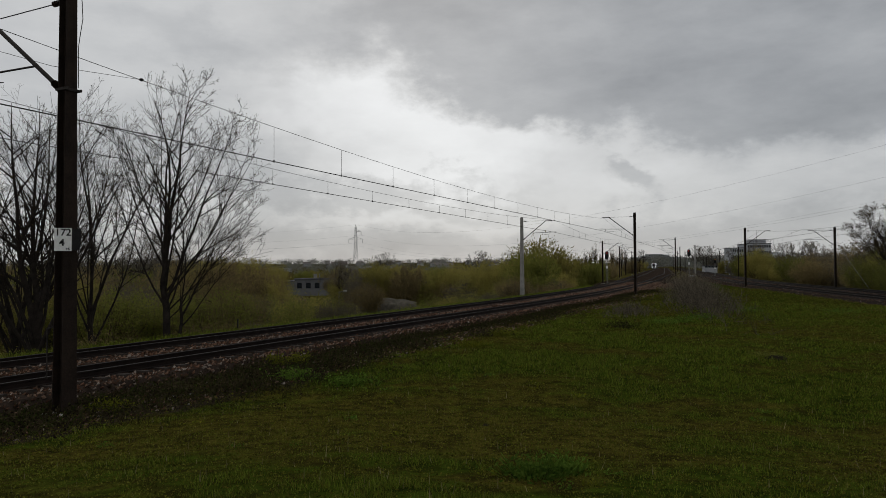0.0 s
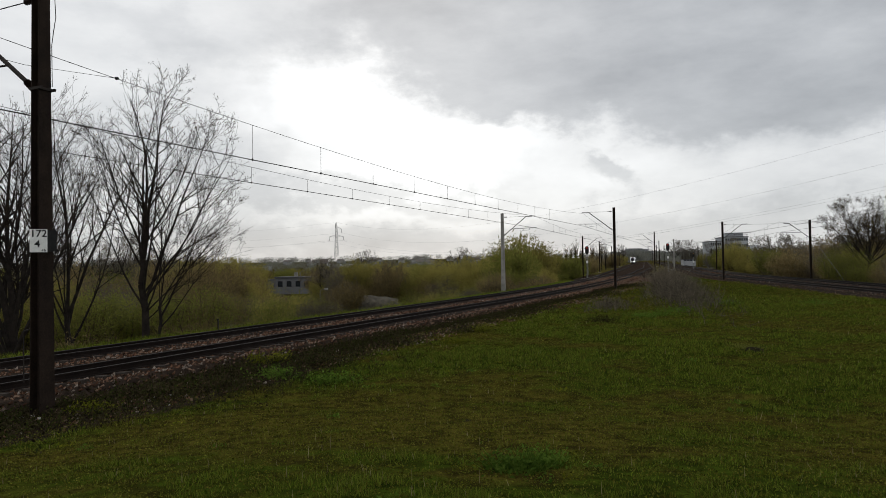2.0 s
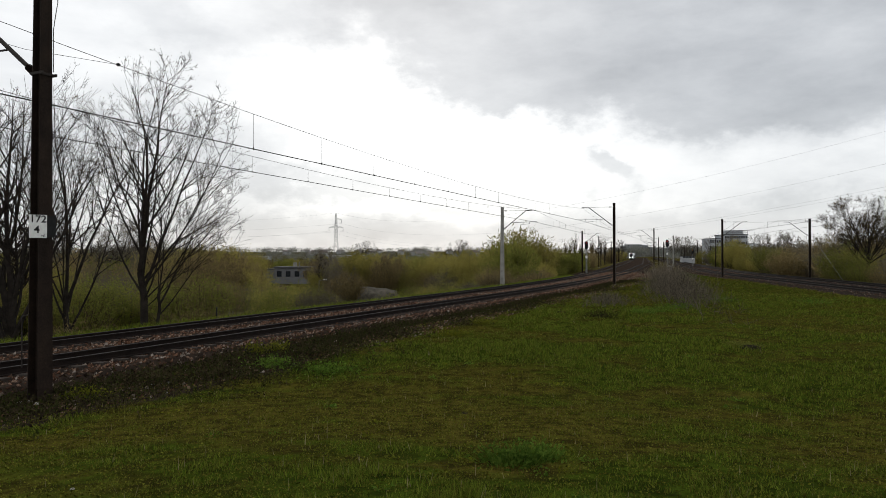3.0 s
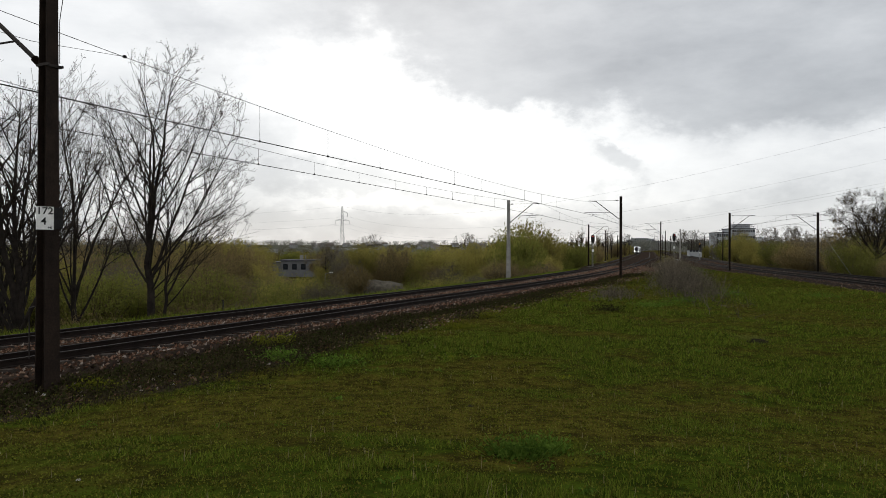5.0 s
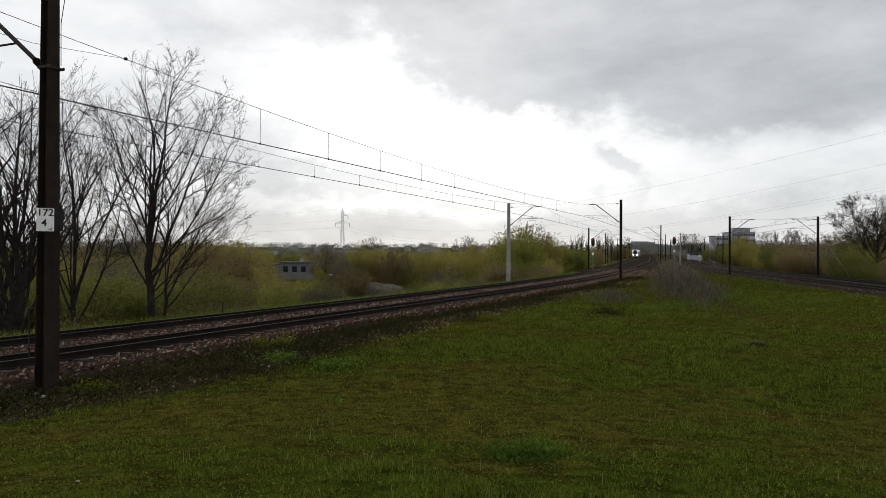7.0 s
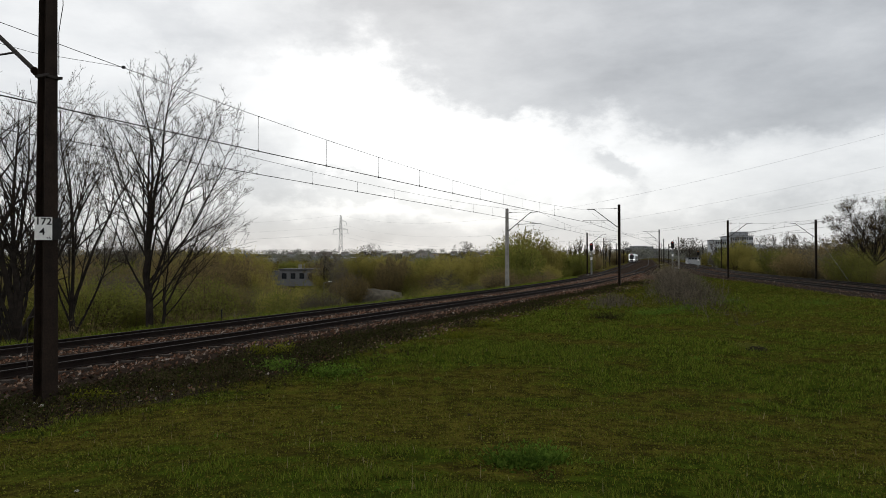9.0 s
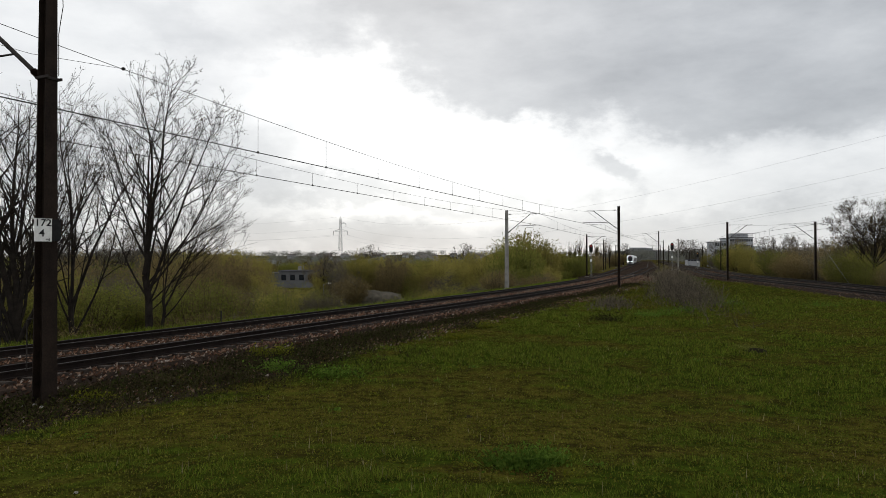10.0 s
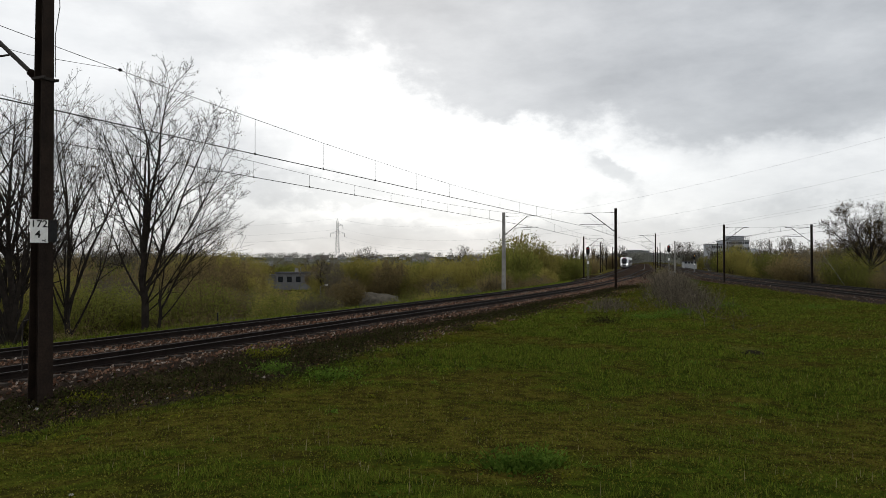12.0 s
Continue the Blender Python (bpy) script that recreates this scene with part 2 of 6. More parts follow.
PLASTER_GREY = material("grey_plaster", (0.10, 0.10, 0.105), (0.16, 0.16, 0.165), 0.8, 0.9, 0, 0.1, 8)
PLASTER_PALE = material("pale_plaster", (0.28, 0.29, 0.30), (0.38, 0.39, 0.40), 0.6, 0.9, 0, 0.1, 8, 0.15)
# plaster of the flats, greyed and blued in its colour as distance haze
FLATS = material("haze_greyed_flats_plaster", (0.22, 0.23, 0.245), (0.32, 0.33, 0.345), 0.6, 0.9, 0, 0.1, 8, 0.15)
# grey works panels, their colour lightened to carry the haze of distance
WORKS = material("haze_paled_grey_panel", (0.30, 0.315, 0.335), (0.40, 0.415, 0.43), 0.5, 0.8, 0, 0.05, 6)
ROOF_FELT = material("roof_felt", (0.05, 0.05, 0.055), (0.09, 0.09, 0.095), 0.8, 0.9, 0, 0.1, 8)
ROOF_TILE = material("roof_tile", (0.11, 0.095, 0.09), (0.18, 0.155, 0.145), 0.8, 0.9, 0, 0.1, 8, 0.2)
ROOF_METAL = material("pale_sheet_roof", (0.45, 0.47, 0.50), (0.58, 0.60, 0.63), 0.4, 0.5, 0.1, 0.05, 5)
GLASS_DARK = material("dark_window_glass", (0.012, 0.014, 0.016), (0.03, 0.034, 0.04), 1, 0.08, 0, 0, 6, 0, 0.5)
WINDSCREEN = material("tinted_windscreen", (0.012, 0.012, 0.015), (0.022, 0.022, 0.026), 1, 0.35, 0, 0, 6, 0, 0.12)
TRAIN_WHITE = material("white_train_paint", (0.62, 0.63, 0.65), (0.72, 0.73, 0.75), 0.6, 0.3, 0, 0.01, 10, 0, 0.5)
TRAIN_DARK = material("dark_train_paint", (0.03, 0.03, 0.036), (0.055, 0.055, 0.06), 1, 0.35, 0, 0.02, 10, 0, 0.5)
TRAIN_RED = material("dull_red_train_paint", (0.16, 0.05, 0.06), (0.22, 0.07, 0.08), 1, 0.35, 0, 0.02, 10)
HEADLIGHT = glow("headlight", (1.0, 0.97, 0.9), 9.0)
SIGNAL_RED = glow("red_signal_lamp", (1.0, 0.05, 0.04), 0.45)
SIGNAL_AMBER = glow("amber_signal_lamp", (1.0, 0.45, 0.08), 0.6)


def ground_material():
    m = bpy.data.materials.new("meadow_ground")
    m.use_nodes = True
    N, L = m.node_tree.nodes, m.node_tree.links
    b = N["Principled BSDF"]
    tc = N.new("ShaderNodeTexCoord")

    def noise_at(s, d=5, rough=0.6):
        n = N.new("ShaderNodeTexNoise")
        n.inputs["Scale"].default_value, n.inputs["Detail"].default_value = s, d
        n.inputs["Roughness"].default_value = rough
        L.new(tc.outputs["Object"], n.inputs["Vector"])
        return n.outputs["Fac"]

    def mapped(v, lo, hi):
        r = N.new("ShaderNodeMapRange")
        r.interpolation_type = "SMOOTHSTEP"
        r.inputs["From Min"].default_value, r.inputs["From Max"].default_value = lo, hi
        L.new(v, r.inputs["Value"])
        return r.outputs[0]

    def mixed(f, a, c):
        x = N.new("ShaderNodeMix")
        x.data_type = "RGBA"
        L.new(f, x.inputs["Factor"])
        for v, s in ((a, "A"), (c, "B")):
            if isinstance(v, tuple):
                x.inputs[s].default_value = (*v, 1)
            else:
                L.new(v, x.inputs[s])
        return x.outputs["Result"]

    def attribute(n):
        a = N.new("ShaderNodeAttribute")
        a.attribute_name = n
        return a.outputs["Fac"]

    def shifted(a, v, k):
        x, y = N.new("ShaderNodeMath"), N.new("ShaderNodeMath")
        x.operation, y.operation = "SUBTRACT", "MULTIPLY_ADD"
        L.new(v, x.inputs[0])
        x.inputs[1].default_value = 0.5
        L.new(x.outputs[0], y.inputs[0])
        y.inputs[1].default_value = k
        L.new(a, y.inputs[2])
        return y.outputs[0]

    mid, small, tiny = noise_at(0.5), noise_at(3.0), noise_at(28.0, 4)
    green = mixed(mapped(small, 0.35, 0.65), (0.014, 0.022, 0.003), (0.040, 0.060, 0.006))
    moss = mixed(mapped(small, 0.38, 0.62), (0.024, 0.020, 0.005), (0.078, 0.066, 0.012))
    turf = mixed(mapped(shifted(shifted(attribute("lush"), small, 0.9), mid, 0.7), 0.2, 0.7), moss, green)
    turf = mixed(mapped(tiny, 0.46, 0.72), turf, (0.019, 0.020, 0.003))
    dirt = mixed(mapped(small, 0.35, 0.6), (0.013, 0.010, 0.007), (0.034, 0.026, 0.017))
    rough = mixed(mapped(shifted(mid, small, 0.8), 0.35, 0.65), (0.034, 0.029, 0.009), (0.07, 0.06, 0.017))
    col = mixed(mapped(shifted(attribute("bare"), mid, 0.9), 0.4, 0.6), turf, dirt)
    col = mixed(mapped(shifted(attribute("rough"), mid, 0.6), 0.4, 0.6), col, rough)
    L.new(col, b.inputs["Base Color"])
    b.inputs["Roughness"].default_value, b.inputs["Specular IOR Level"].default_value = 0.95, 0.0
    bp = N.new("ShaderNodeBump")
    bp.inputs["Strength"].default_value, bp.inputs["Distance"].default_value = 0.8, 0.04
    L.new(shifted(small, tiny, 0.7), bp.inputs["Height"])
    L.new(bp.outputs[0], b.inputs["Normal"])
    return m


GROUND = ground_material()


# ---------------------------------------------------------------- mesh helpers
def mesh_object(name, verts, faces, mat, parent=None, label="", smooth=False):
    me = bpy.data.meshes.new(name)
    me.from_pydata([tuple(v) for v in verts] if not isinstance(verts, np.ndarray) else verts.tolist(), [],
                   faces if not isinstance(faces, np.ndarray) else faces.tolist())
    me.materials.append(mat)
    if smooth:
        me.polygons.foreach_set("use_smooth", [True] * len(me.polygons))
    me.update()
    ob = new(name, me)
    if parent is not None:
        ob.parent = parent
    if label:
        ob["label"] = label
    return ob


def part(name, bm, mat, parent=None, label="", smooth=False):
    me = bpy.data.meshes.new(name)
    bm.to_mesh(me)
    bm.free()
    me.materials.append(mat)
    if smooth:
        me.polygons.foreach_set("use_smooth", [True] * len(me.polygons))
    ob = new(name, me)
    if parent is not None:
        ob.parent = parent
    if label:
        ob["label"] = label
    return ob


def root(name, m, label, category, group=""):
    e = new(name)
    e.empty_display_size = 0.3
    e.matrix_world = m
    return tagged(e, label, category, group)


def box(bm, lo, hi, m=None, bevel=0.0):
    r = bmesh.ops.create_cube(bm, size=1)
    vs = r["verts"]
    for v in vs:
        v.co = Vector([lo[i] + (v.co[i] + 0.5) * (hi[i] - lo[i]) for i in range(3)])
    if bevel:
        es = list({e for v in vs for e in v.link_edges})
        vs = list({v for f in bmesh.ops.bevel(bm, geom=es, offset=bevel, segments=2, affect="EDGES")["faces"] for v in f.verts} | {v for v in vs if v.is_valid})
    if m is not None:
        bmesh.ops.transform(bm, matrix=m, verts=vs)
    return vs


def rod(bm, a, b, r0, r1=None, sides=8):
    a, b = Vector(a), Vector(b)
    r1 = r0 if r1 is None else r1
    q = (b - a).to_track_quat("Z", "Y").to_matrix().to_4x4()
    m = Matrix.Translation((a + b) / 2) @ q
    bmesh.ops.create_cone(bm, cap_ends=True, segments=sides, radius1=r0, radius2=r1, depth=(b - a).length, matrix=m)


def shape(*steps):
    bm = bmesh.new()
    for fn, *args in steps:
        fn(bm, *args)
    return bm


def tubes(p0, p1, r0, r1, sides):
    """Open tapered tubes for many segments at once."""
    p0, p1 = np.asarray(p0, float), np.asarray(p1, float)
    r0, r1 = np.asarray(r0, float)[:, None, None], np.asarray(r1, float)[:, None, None]
    d = p1 - p0
    d /= np.linalg.norm(d, axis=1)[:, None] + 1e-9
    ref = np.where(np.abs(d[:, 2:3]) > 0.9, np.array([[1.0, 0, 0]]), np.array([[0, 0, 1.0]]))
    a = np.cross(d, ref)
    a /= np.linalg.norm(a, axis=1)[:, None] + 1e-9
    b = np.cross(d, a)
    ang = np.arange(sides) / sides * 2 * np.pi
    ring = np.cos(ang)[None, :, None] * a[:, None, :] + np.sin(ang)[None, :, None] * b[:, None, :]
    v = np.concatenate([p0[:, None, :] + ring * r0, p1[:, None, :] + ring * r1], axis=1).reshape(-1, 3)
    i = np.arange(sides)
    f = np.stack([i, (i + 1) % sides, (i + 1) % sides + sides, i + sides], axis=1)
    f = (np.arange(len(p0)) * 2 * sides)[:, None, None] + f[None]
    return v, f.reshape(-1, 4)


def leaves(points, size, rng, droop=0.0):
    """A small folded leaf blade (a quad) at each point, turned at random."""
    n = len(points)
    a = rng.normal(size=(n, 3))
    a[:, 2] -= droop
    a /= np.linalg.norm(a, axis=1)[:, None]
    b = np.cross(a, rng.normal(size=(n, 3)))
    b /= np.linalg.norm(b, axis=1)[:, None]
    s = size * rng.uniform(0.55, 1.35, n)[:, None]
    p = np.asarray(points)
    v = np.stack([p, p + a * s * 0.5 + b * s * 0.27, p + a * s, p + a * s * 0.5 - b * s * 0.27], axis=1).reshape(-1, 3)
    f = np.arange(n)[:, None] * 4 + np.arange(4)[None]
    return v, f


# ---------------------------------------------------------------- the two lines of railway
YS = np.arange(-80.0, 1400.0, 1.0)


def heading(bend, y):
    (y0, h0), (y1, h1) = bend
    k = np.clip((y - y0) / (y1 - y0), 0, 1)
    return np.radians(h0 + (h1 - h0) * k)


LEFT_BEND, RIGHT_BEND = ((45, 25.3), (112, 16.2)), ((85, 9.5), (125, 16.2))


def line_x(bend, x0, y0):
    xs = np.concatenate([[0], np.cumsum(np.tan(heading(bend, YS[:-1] + 0.5)))])
    return xs - np.interp(y0, YS, xs) + x0


LEFT_X = line_x(LEFT_BEND, -9.95, 15.6)


def widening(y):
    """How far the near track has drawn away to the right of its smooth bend."""
    a, b = np.clip((y - 80) / 70, 0, 1), np.clip((y - 140) / 80, 0, 1)
    return 2.2 * a * a * (3 - 2 * a) + 2.4 * b * b * (3 - 2 * b)


LEFT_X = LEFT_X + widening(YS)
RIGHT_X = line_x(RIGHT_BEND, 30.95, 47.5)
RAIL_Z, FAR_DROP, SPACING, RIGHT_SPACING, CANT = -0.85, 0.06, 3.9, 4.2, 0.10


def at_left(y, u=0.0, z=0.0):
    """The point u metres to the right of the near left track at the distance y."""
    h = float(heading(LEFT_BEND, y))
    u -= float(widening(y)) * 0.97 * min(max(-u / SPACING, 0), 1)  # the two tracks draw apart beyond the bend
    return Vector((float(np.interp(y, YS, LEFT_X)) + u * math.cos(h), y - u * math.sin(h), z))


def at_right(y, u=0.0, z=0.0):
    h = float(heading(RIGHT_BEND, y))
    return Vector((float(np.interp(y, YS, RIGHT_X)) + u * math.cos(h), y - u * math.sin(h), z))


def side_left(x, y):
    return (x - np.interp(y, YS, LEFT_X)) * np.cos(heading(LEFT_BEND, y))


def side_right(x, y):
    return (x - np.interp(y, YS, RIGHT_X)) * np.cos(heading(RIGHT_BEND, y))


def smooth(a, b, v):
    k = np.clip((v - a) / (b - a), 0, 1)
    return k * k * (3 - 2 * k)


def bumps(x, y):
    return (np.sin(x * 0.9 + 1.3 * np.sin(y * 0.35)) * np.sin(y * 0.7 + np.sin(x * 0.41)) * 0.5
            + np.sin(x * 2.3 + y * 1.1) * np.sin(y * 2.9 - x * 0.7) * 0.25)


def ground_z(x, y):
    x, y = np.asarray(x, float), np.asarray(y, float)
    r = np.hypot(x, y)
    u, v = side_left(x, y), side_right(x, y)
    z = -1.14 * smooth(2, 15, r) + 0.05 * bumps(x, y) * np.clip(1.2 - r / 90, 0.1, 1)
    ul = u + widening(y)
    bed = smooth(3.4, 1.6, u) * smooth(-8.5, -6.2, ul)
    z = z + (-1.30 - z) * bed
    bed = smooth(-3.4, -2.0, v) * smooth(9.0, 6.6, v)
    z = z + (-1.30 - z) * bed
    valley = -5.8 + 2.6 * smooth(110, 260, y)
    z = z + (valley - z) * smooth(-6.6, -16.0, ul) * (y > -70)
    z = z + (-2.3 - z) * smooth(7.0, 14.0, v)
    hill = np.sin(x / 410 + 1.0) * np.sin(x / 173 + y / 900) * 4
    z = z + (11 + hill - z) * smooth(700, 2200, y + 0.25 * np.abs(x))
    return z


def graded(a, b, fine_a, fine_b, step, grow=1.09):
    mid = list(np.arange(fine_a, fine_b, step))
    up, s = [], step
    p = fine_b
    while p < b:
        up.append(p)
        s *= grow
        p += s
    down, s, p = [], step, fine_a - step
    while p > a:
        down.append(p)
        s *= grow
        p -= s
    return np.array(down[::-1] + mid + up)


def value_noise(x, y, seed):
    """Smooth lattice noise in 0..1."""
    table = np.random.default_rng(seed).random((256, 256))
    i, j = np.floor(x).astype(int), np.floor(y).astype(int)
    fx, fy = x - i, y - j
    fx, fy = fx * fx * (3 - 2 * fx), fy * fy * (3 - 2 * fy)
    g = lambda a, b: table[a % 256, b % 256]
    return (g(i, j) * (1 - fx) + g(i + 1, j) * fx) * (1 - fy) + (g(i, j + 1) * (1 - fx) + g(i + 1, j + 1) * fx) * fy


# lush patches of the meadow (x, y, half width, half depth, gain) and worn, mossy ones (negative gain)
PATCHES = ((-1.8, 17.6, 2.4, 1.6, 0.5), (3.2, 20.5, 4.0, 1.3, 0.45), (8.6, 33.0, 3.0, 4.0, 0.4), (-0.1, 5.2, 0.5, 0.35, 0.6),
           (-5.5, 8.4, 1.6, 0.9, 0.2), (-6.6, 11.6, 1.8, 1.0, 0.4), (11.5, 16.5, 2.5, 1.2, 0.35), (-0.9, 6.0, 0.6, 0.3, 0.4), (19.0, 40.0, 4.0, 5.0, 0.3),
           (-2.6, 11.6, 2.2, 1.3, -0.5), (0.6, 14.2, 2.0, 1.0, -0.45), (0.2, 9.2, 2.0, 0.9, -0.4), (3.0, 11.5, 2.0, 1.2, -0.3), (4.4, 8.0, 1.6, 0.8, -0.35), (-4.6, 9.2, 1.6, 0.8, -0.35), (0.75, 6.4, 0.6, 0.4, -0.6), (1.2, 7.6, 2.0, 0.5, -0.3))


def lushness(x, y):
    """0 on worn mossy turf, 1 in long green grass."""
    k = 0.3 * value_noise(x * 0.2 + 3, y * 0.3 + 0.3 * x, 31) + 0.36 * value_noise(x * 0.6, y * 0.8 + 9, 32) + 0.34 * value_noise(x * 1.9, y * 2.2, 33)
    k = (k - 0.5) * 1.5 + 0.5
    for px, py, a, b, g in PATCHES:
        k = k + 0.95 * g * np.exp(-((x - px) / a) ** 2 - ((y - py) / b) ** 2)
    return np.clip(k, 0, 1)


def build_ground():
    gx, gy = graded(-4200, 4200, -26, 44, 0.4, 1.07), graded(-400, 4400, 2, 44, 0.4, 1.045)
    X, Y = np.meshgrid(gx, gy)
    Z = ground_z(X, Y)
    v = np.stack([X, Y, Z], axis=-1).reshape(-1, 3)
    nx, ny = len(gx), len(gy)
    i = (np.arange(ny - 1)[:, None] * nx + np.arange(nx - 1)[None]).reshape(-1)
    ob = mesh_object("ground", v, np.stack([i, i + 1, i + nx + 1, i + nx], axis=1), GROUND, smooth=True)
    u, w = side_left(X, Y), side_right(X, Y)
    ul = u + widening(Y)
    bare = smooth(5.4, 3.0, u - 0.9 * smooth(26, 14, Y)) * smooth(-9, -6.5, ul) + smooth(-4.2, -2.4, w) * smooth(9, 7, w)
    rough = np.maximum(np.maximum(smooth(-8.2, -10.0, ul), smooth(6.8, 8.5, w)), smooth(110, 170, Y))
    for n, a in (("bare", bare), ("rough", rough), ("lush", lushness(X, Y))):
        at = ob.data.attributes.new(n, "FLOAT", "POINT")
        at.data.foreach_set("value", a.reshape(-1).astype(np.float32))
    return tagged(ob, "mossy green meadow falling to a rough brown valley", "ground", kind="structure")


def sweep(name, places, profile, mat, parent, closed=True, label=""):
    """A profile of (u, z) carried along places(y, u, z) for the ys given."""
    fn, ys = places
    n = len(profile)
    v = [fn(y, u, z) for y in ys for u, z in profile]
    f = []
    for i in range(len(ys) - 1):
        for j in range(n if closed else n - 1):
            k = (j + 1) % n
            f.append((i * n + j, i * n + k, (i + 1) * n + k, (i + 1) * n + j))
    if closed:
        f += [tuple(range(n))[::-1], tuple((len(ys) - 1) * n + j for j in range(n))]
    return mesh_object(name, v, f, mat, parent, label)


TRACK_YS = [float(y) for y in np.concatenate([np.arange(-60, 140, 2.0), np.arange(140, 700, 20.0)])]


def build_track(place, centre, z, cant, label, bed_mat, group, last_sleeper):
    """A line of two rails on sleepers; cant lifts the rail on the right."""
    track = root("railway_track", Matrix.Identity(4), label, "railway track", group)
    tagged(track, kind="structure")
    for side in (-1, 1):
        c, top = centre + side * 0.7535, z + (cant / 2 if side > 0 else -cant / 2)
        prof = [(-0.075, -0.172), (0.075, -0.172), (0.075, -0.160), (0.012, -0.140), (0.010, -0.045), (0.036, -0.034), (0.036, -0.006),
                (-0.036, -0.006), (-0.036, -0.034), (-0.010, -0.045), (-0.012, -0.140), (-0.075, -0.160)]
        rail = sweep("rail", (place, TRACK_YS), [(c + a, top + b) for a, b in prof], RAIL, track, True, "rust-brown steel rail")
        sweep("rail_head", (place, TRACK_YS), [(c - 0.030, top - 0.008), (c + 0.030, top - 0.008), (c + 0.026, top), (c - 0.026, top)], RAIL_TOP, rail, True, "polished running surface")
    bm = shape((box, (-1.3, -0.13, -0.2), (1.3, 0.13, 0.0), None, 0.02))
    first = part("sleeper", bm, SLEEPER, track)
    tilt = math.atan2(cant, 1.507)
    y = 2.0
    made = [first]
    while y < last_sleeper:
        h = math.degrees(float((heading(LEFT_BEND, y) if place is at_left else heading(RIGHT_BEND, y))))
        p = place(y, centre, z - 0.178)
        ob = first if len(made) == 1 and y == 2.0 else new("sleeper", first.data)
        ob.parent = track
        ob.matrix_basis = pose(p.x, p.y, p.z, 0, 0, -h) @ pose(0, 0, 0, 0, -math.degrees(tilt), 0)
        made.append(ob)
        y += 0.6 * math.cos(radians(h))
    return track


def build_railways():
    top = RAIL_Z - 0.20
    bed = sweep("ballast_bed", (at_left, TRACK_YS), [(2.05, top - 0.45), (1.75, top + 0.03), (0.76, top + 0.045), (-0.76, top - 0.06), (-1.9, top - 0.08),
                (-1.95, top - 0.02), (-SPACING + 0.76, top - FAR_DROP + 0.045), (-SPACING - 0.76, top - FAR_DROP - 0.055),
                (-SPACING - 1.7, top - FAR_DROP - 0.09), (-SPACING - 2.6, top - 0.6)], GRAVEL, None, False)
    tagged(bed, "reddish brown crushed stone ballast under two tracks", "ballast", kind="structure")
    bed = sweep("ballast_bed", (at_right, TRACK_YS), [(-2.6, top - 0.5), (-1.75, top), (0.8, top), (2.1, top - 0.06), (RIGHT_SPACING - 0.8, top),
                (RIGHT_SPACING + 1.75, top), (RIGHT_SPACING + 2.5, top - 0.6)], GRAVEL_RIGHT, None, False)
    tagged(bed, "grey-brown crushed stone ballast under two tracks", "ballast", kind="structure")
    build_track(at_left, 0.0, RAIL_Z, CANT, "canted railway track with rusty rails on a bend", GRAVEL, "tracks of the main line", 120)
    build_track(at_left, -SPACING, RAIL_Z - FAR_DROP, CANT, "canted railway track with rusty rails on a bend", GRAVEL, "tracks of the main line", 120)
    build_track(at_right, 0.0, RAIL_Z, 0.0, "dark railway track with two rails on brown ballast", GRAVEL_RIGHT, "tracks of the branch line", 140)
    build_track(at_right, RIGHT_SPACING, RAIL_Z, 0.0, "dark railway track with two rails on brown ballast", GRAVEL_RIGHT, "tracks of the branch line", 140)


def build_branch_stones():
    rng = np.random.default_rng(19)
    n = 30000
    y = 30 + 120 * rng.random(n) ** 1.2
    u = rng.uniform(-3.1, RIGHT_SPACING + 2.0, n)
    h = heading(RIGHT_BEND, y)
    top = RAIL_Z - 0.20
    z = np.interp(u, (-2.6, -1.75, RIGHT_SPACING + 1.75, RIGHT_SPACING + 2.5), (top - 0.5, top, top, top - 0.6))
    x, yy = np.interp(y, YS, RIGHT_X) + u * np.cos(h), y - u * np.sin(h)
    p = np.stack([x, yy, np.maximum(z, ground_z(x, yy)) + 0.01], axis=1)
    v, f = leaves(p, 1.0, rng)
    s = rng.uniform(0.07, 0.17, n)
    v = p[:, None, :] + (v.reshape(-1, 4, 3) - p[:, None, :]) * s[:, None, None]
    low = p + np.stack([rng.normal(0, 0.02, n), rng.normal(0, 0.02, n), np.full(n, -0.05)], axis=1)
    v = np.concatenate([v[:, (0, 1, 3)], low[:, None, :]], axis=1).reshape(-1, 3)
    f = ((np.arange(n) * 4)[:, None, None] + np.array([(0, 1, 2), (0, 3, 1), (1, 3, 2), (2, 3, 0)])[None]).reshape(-1, 3)
    tagged(mesh_object("branch_ballast_stones", v, f, STONE), "loose grey-brown ballast stones along the branch line", "ballast", kind="stuff")


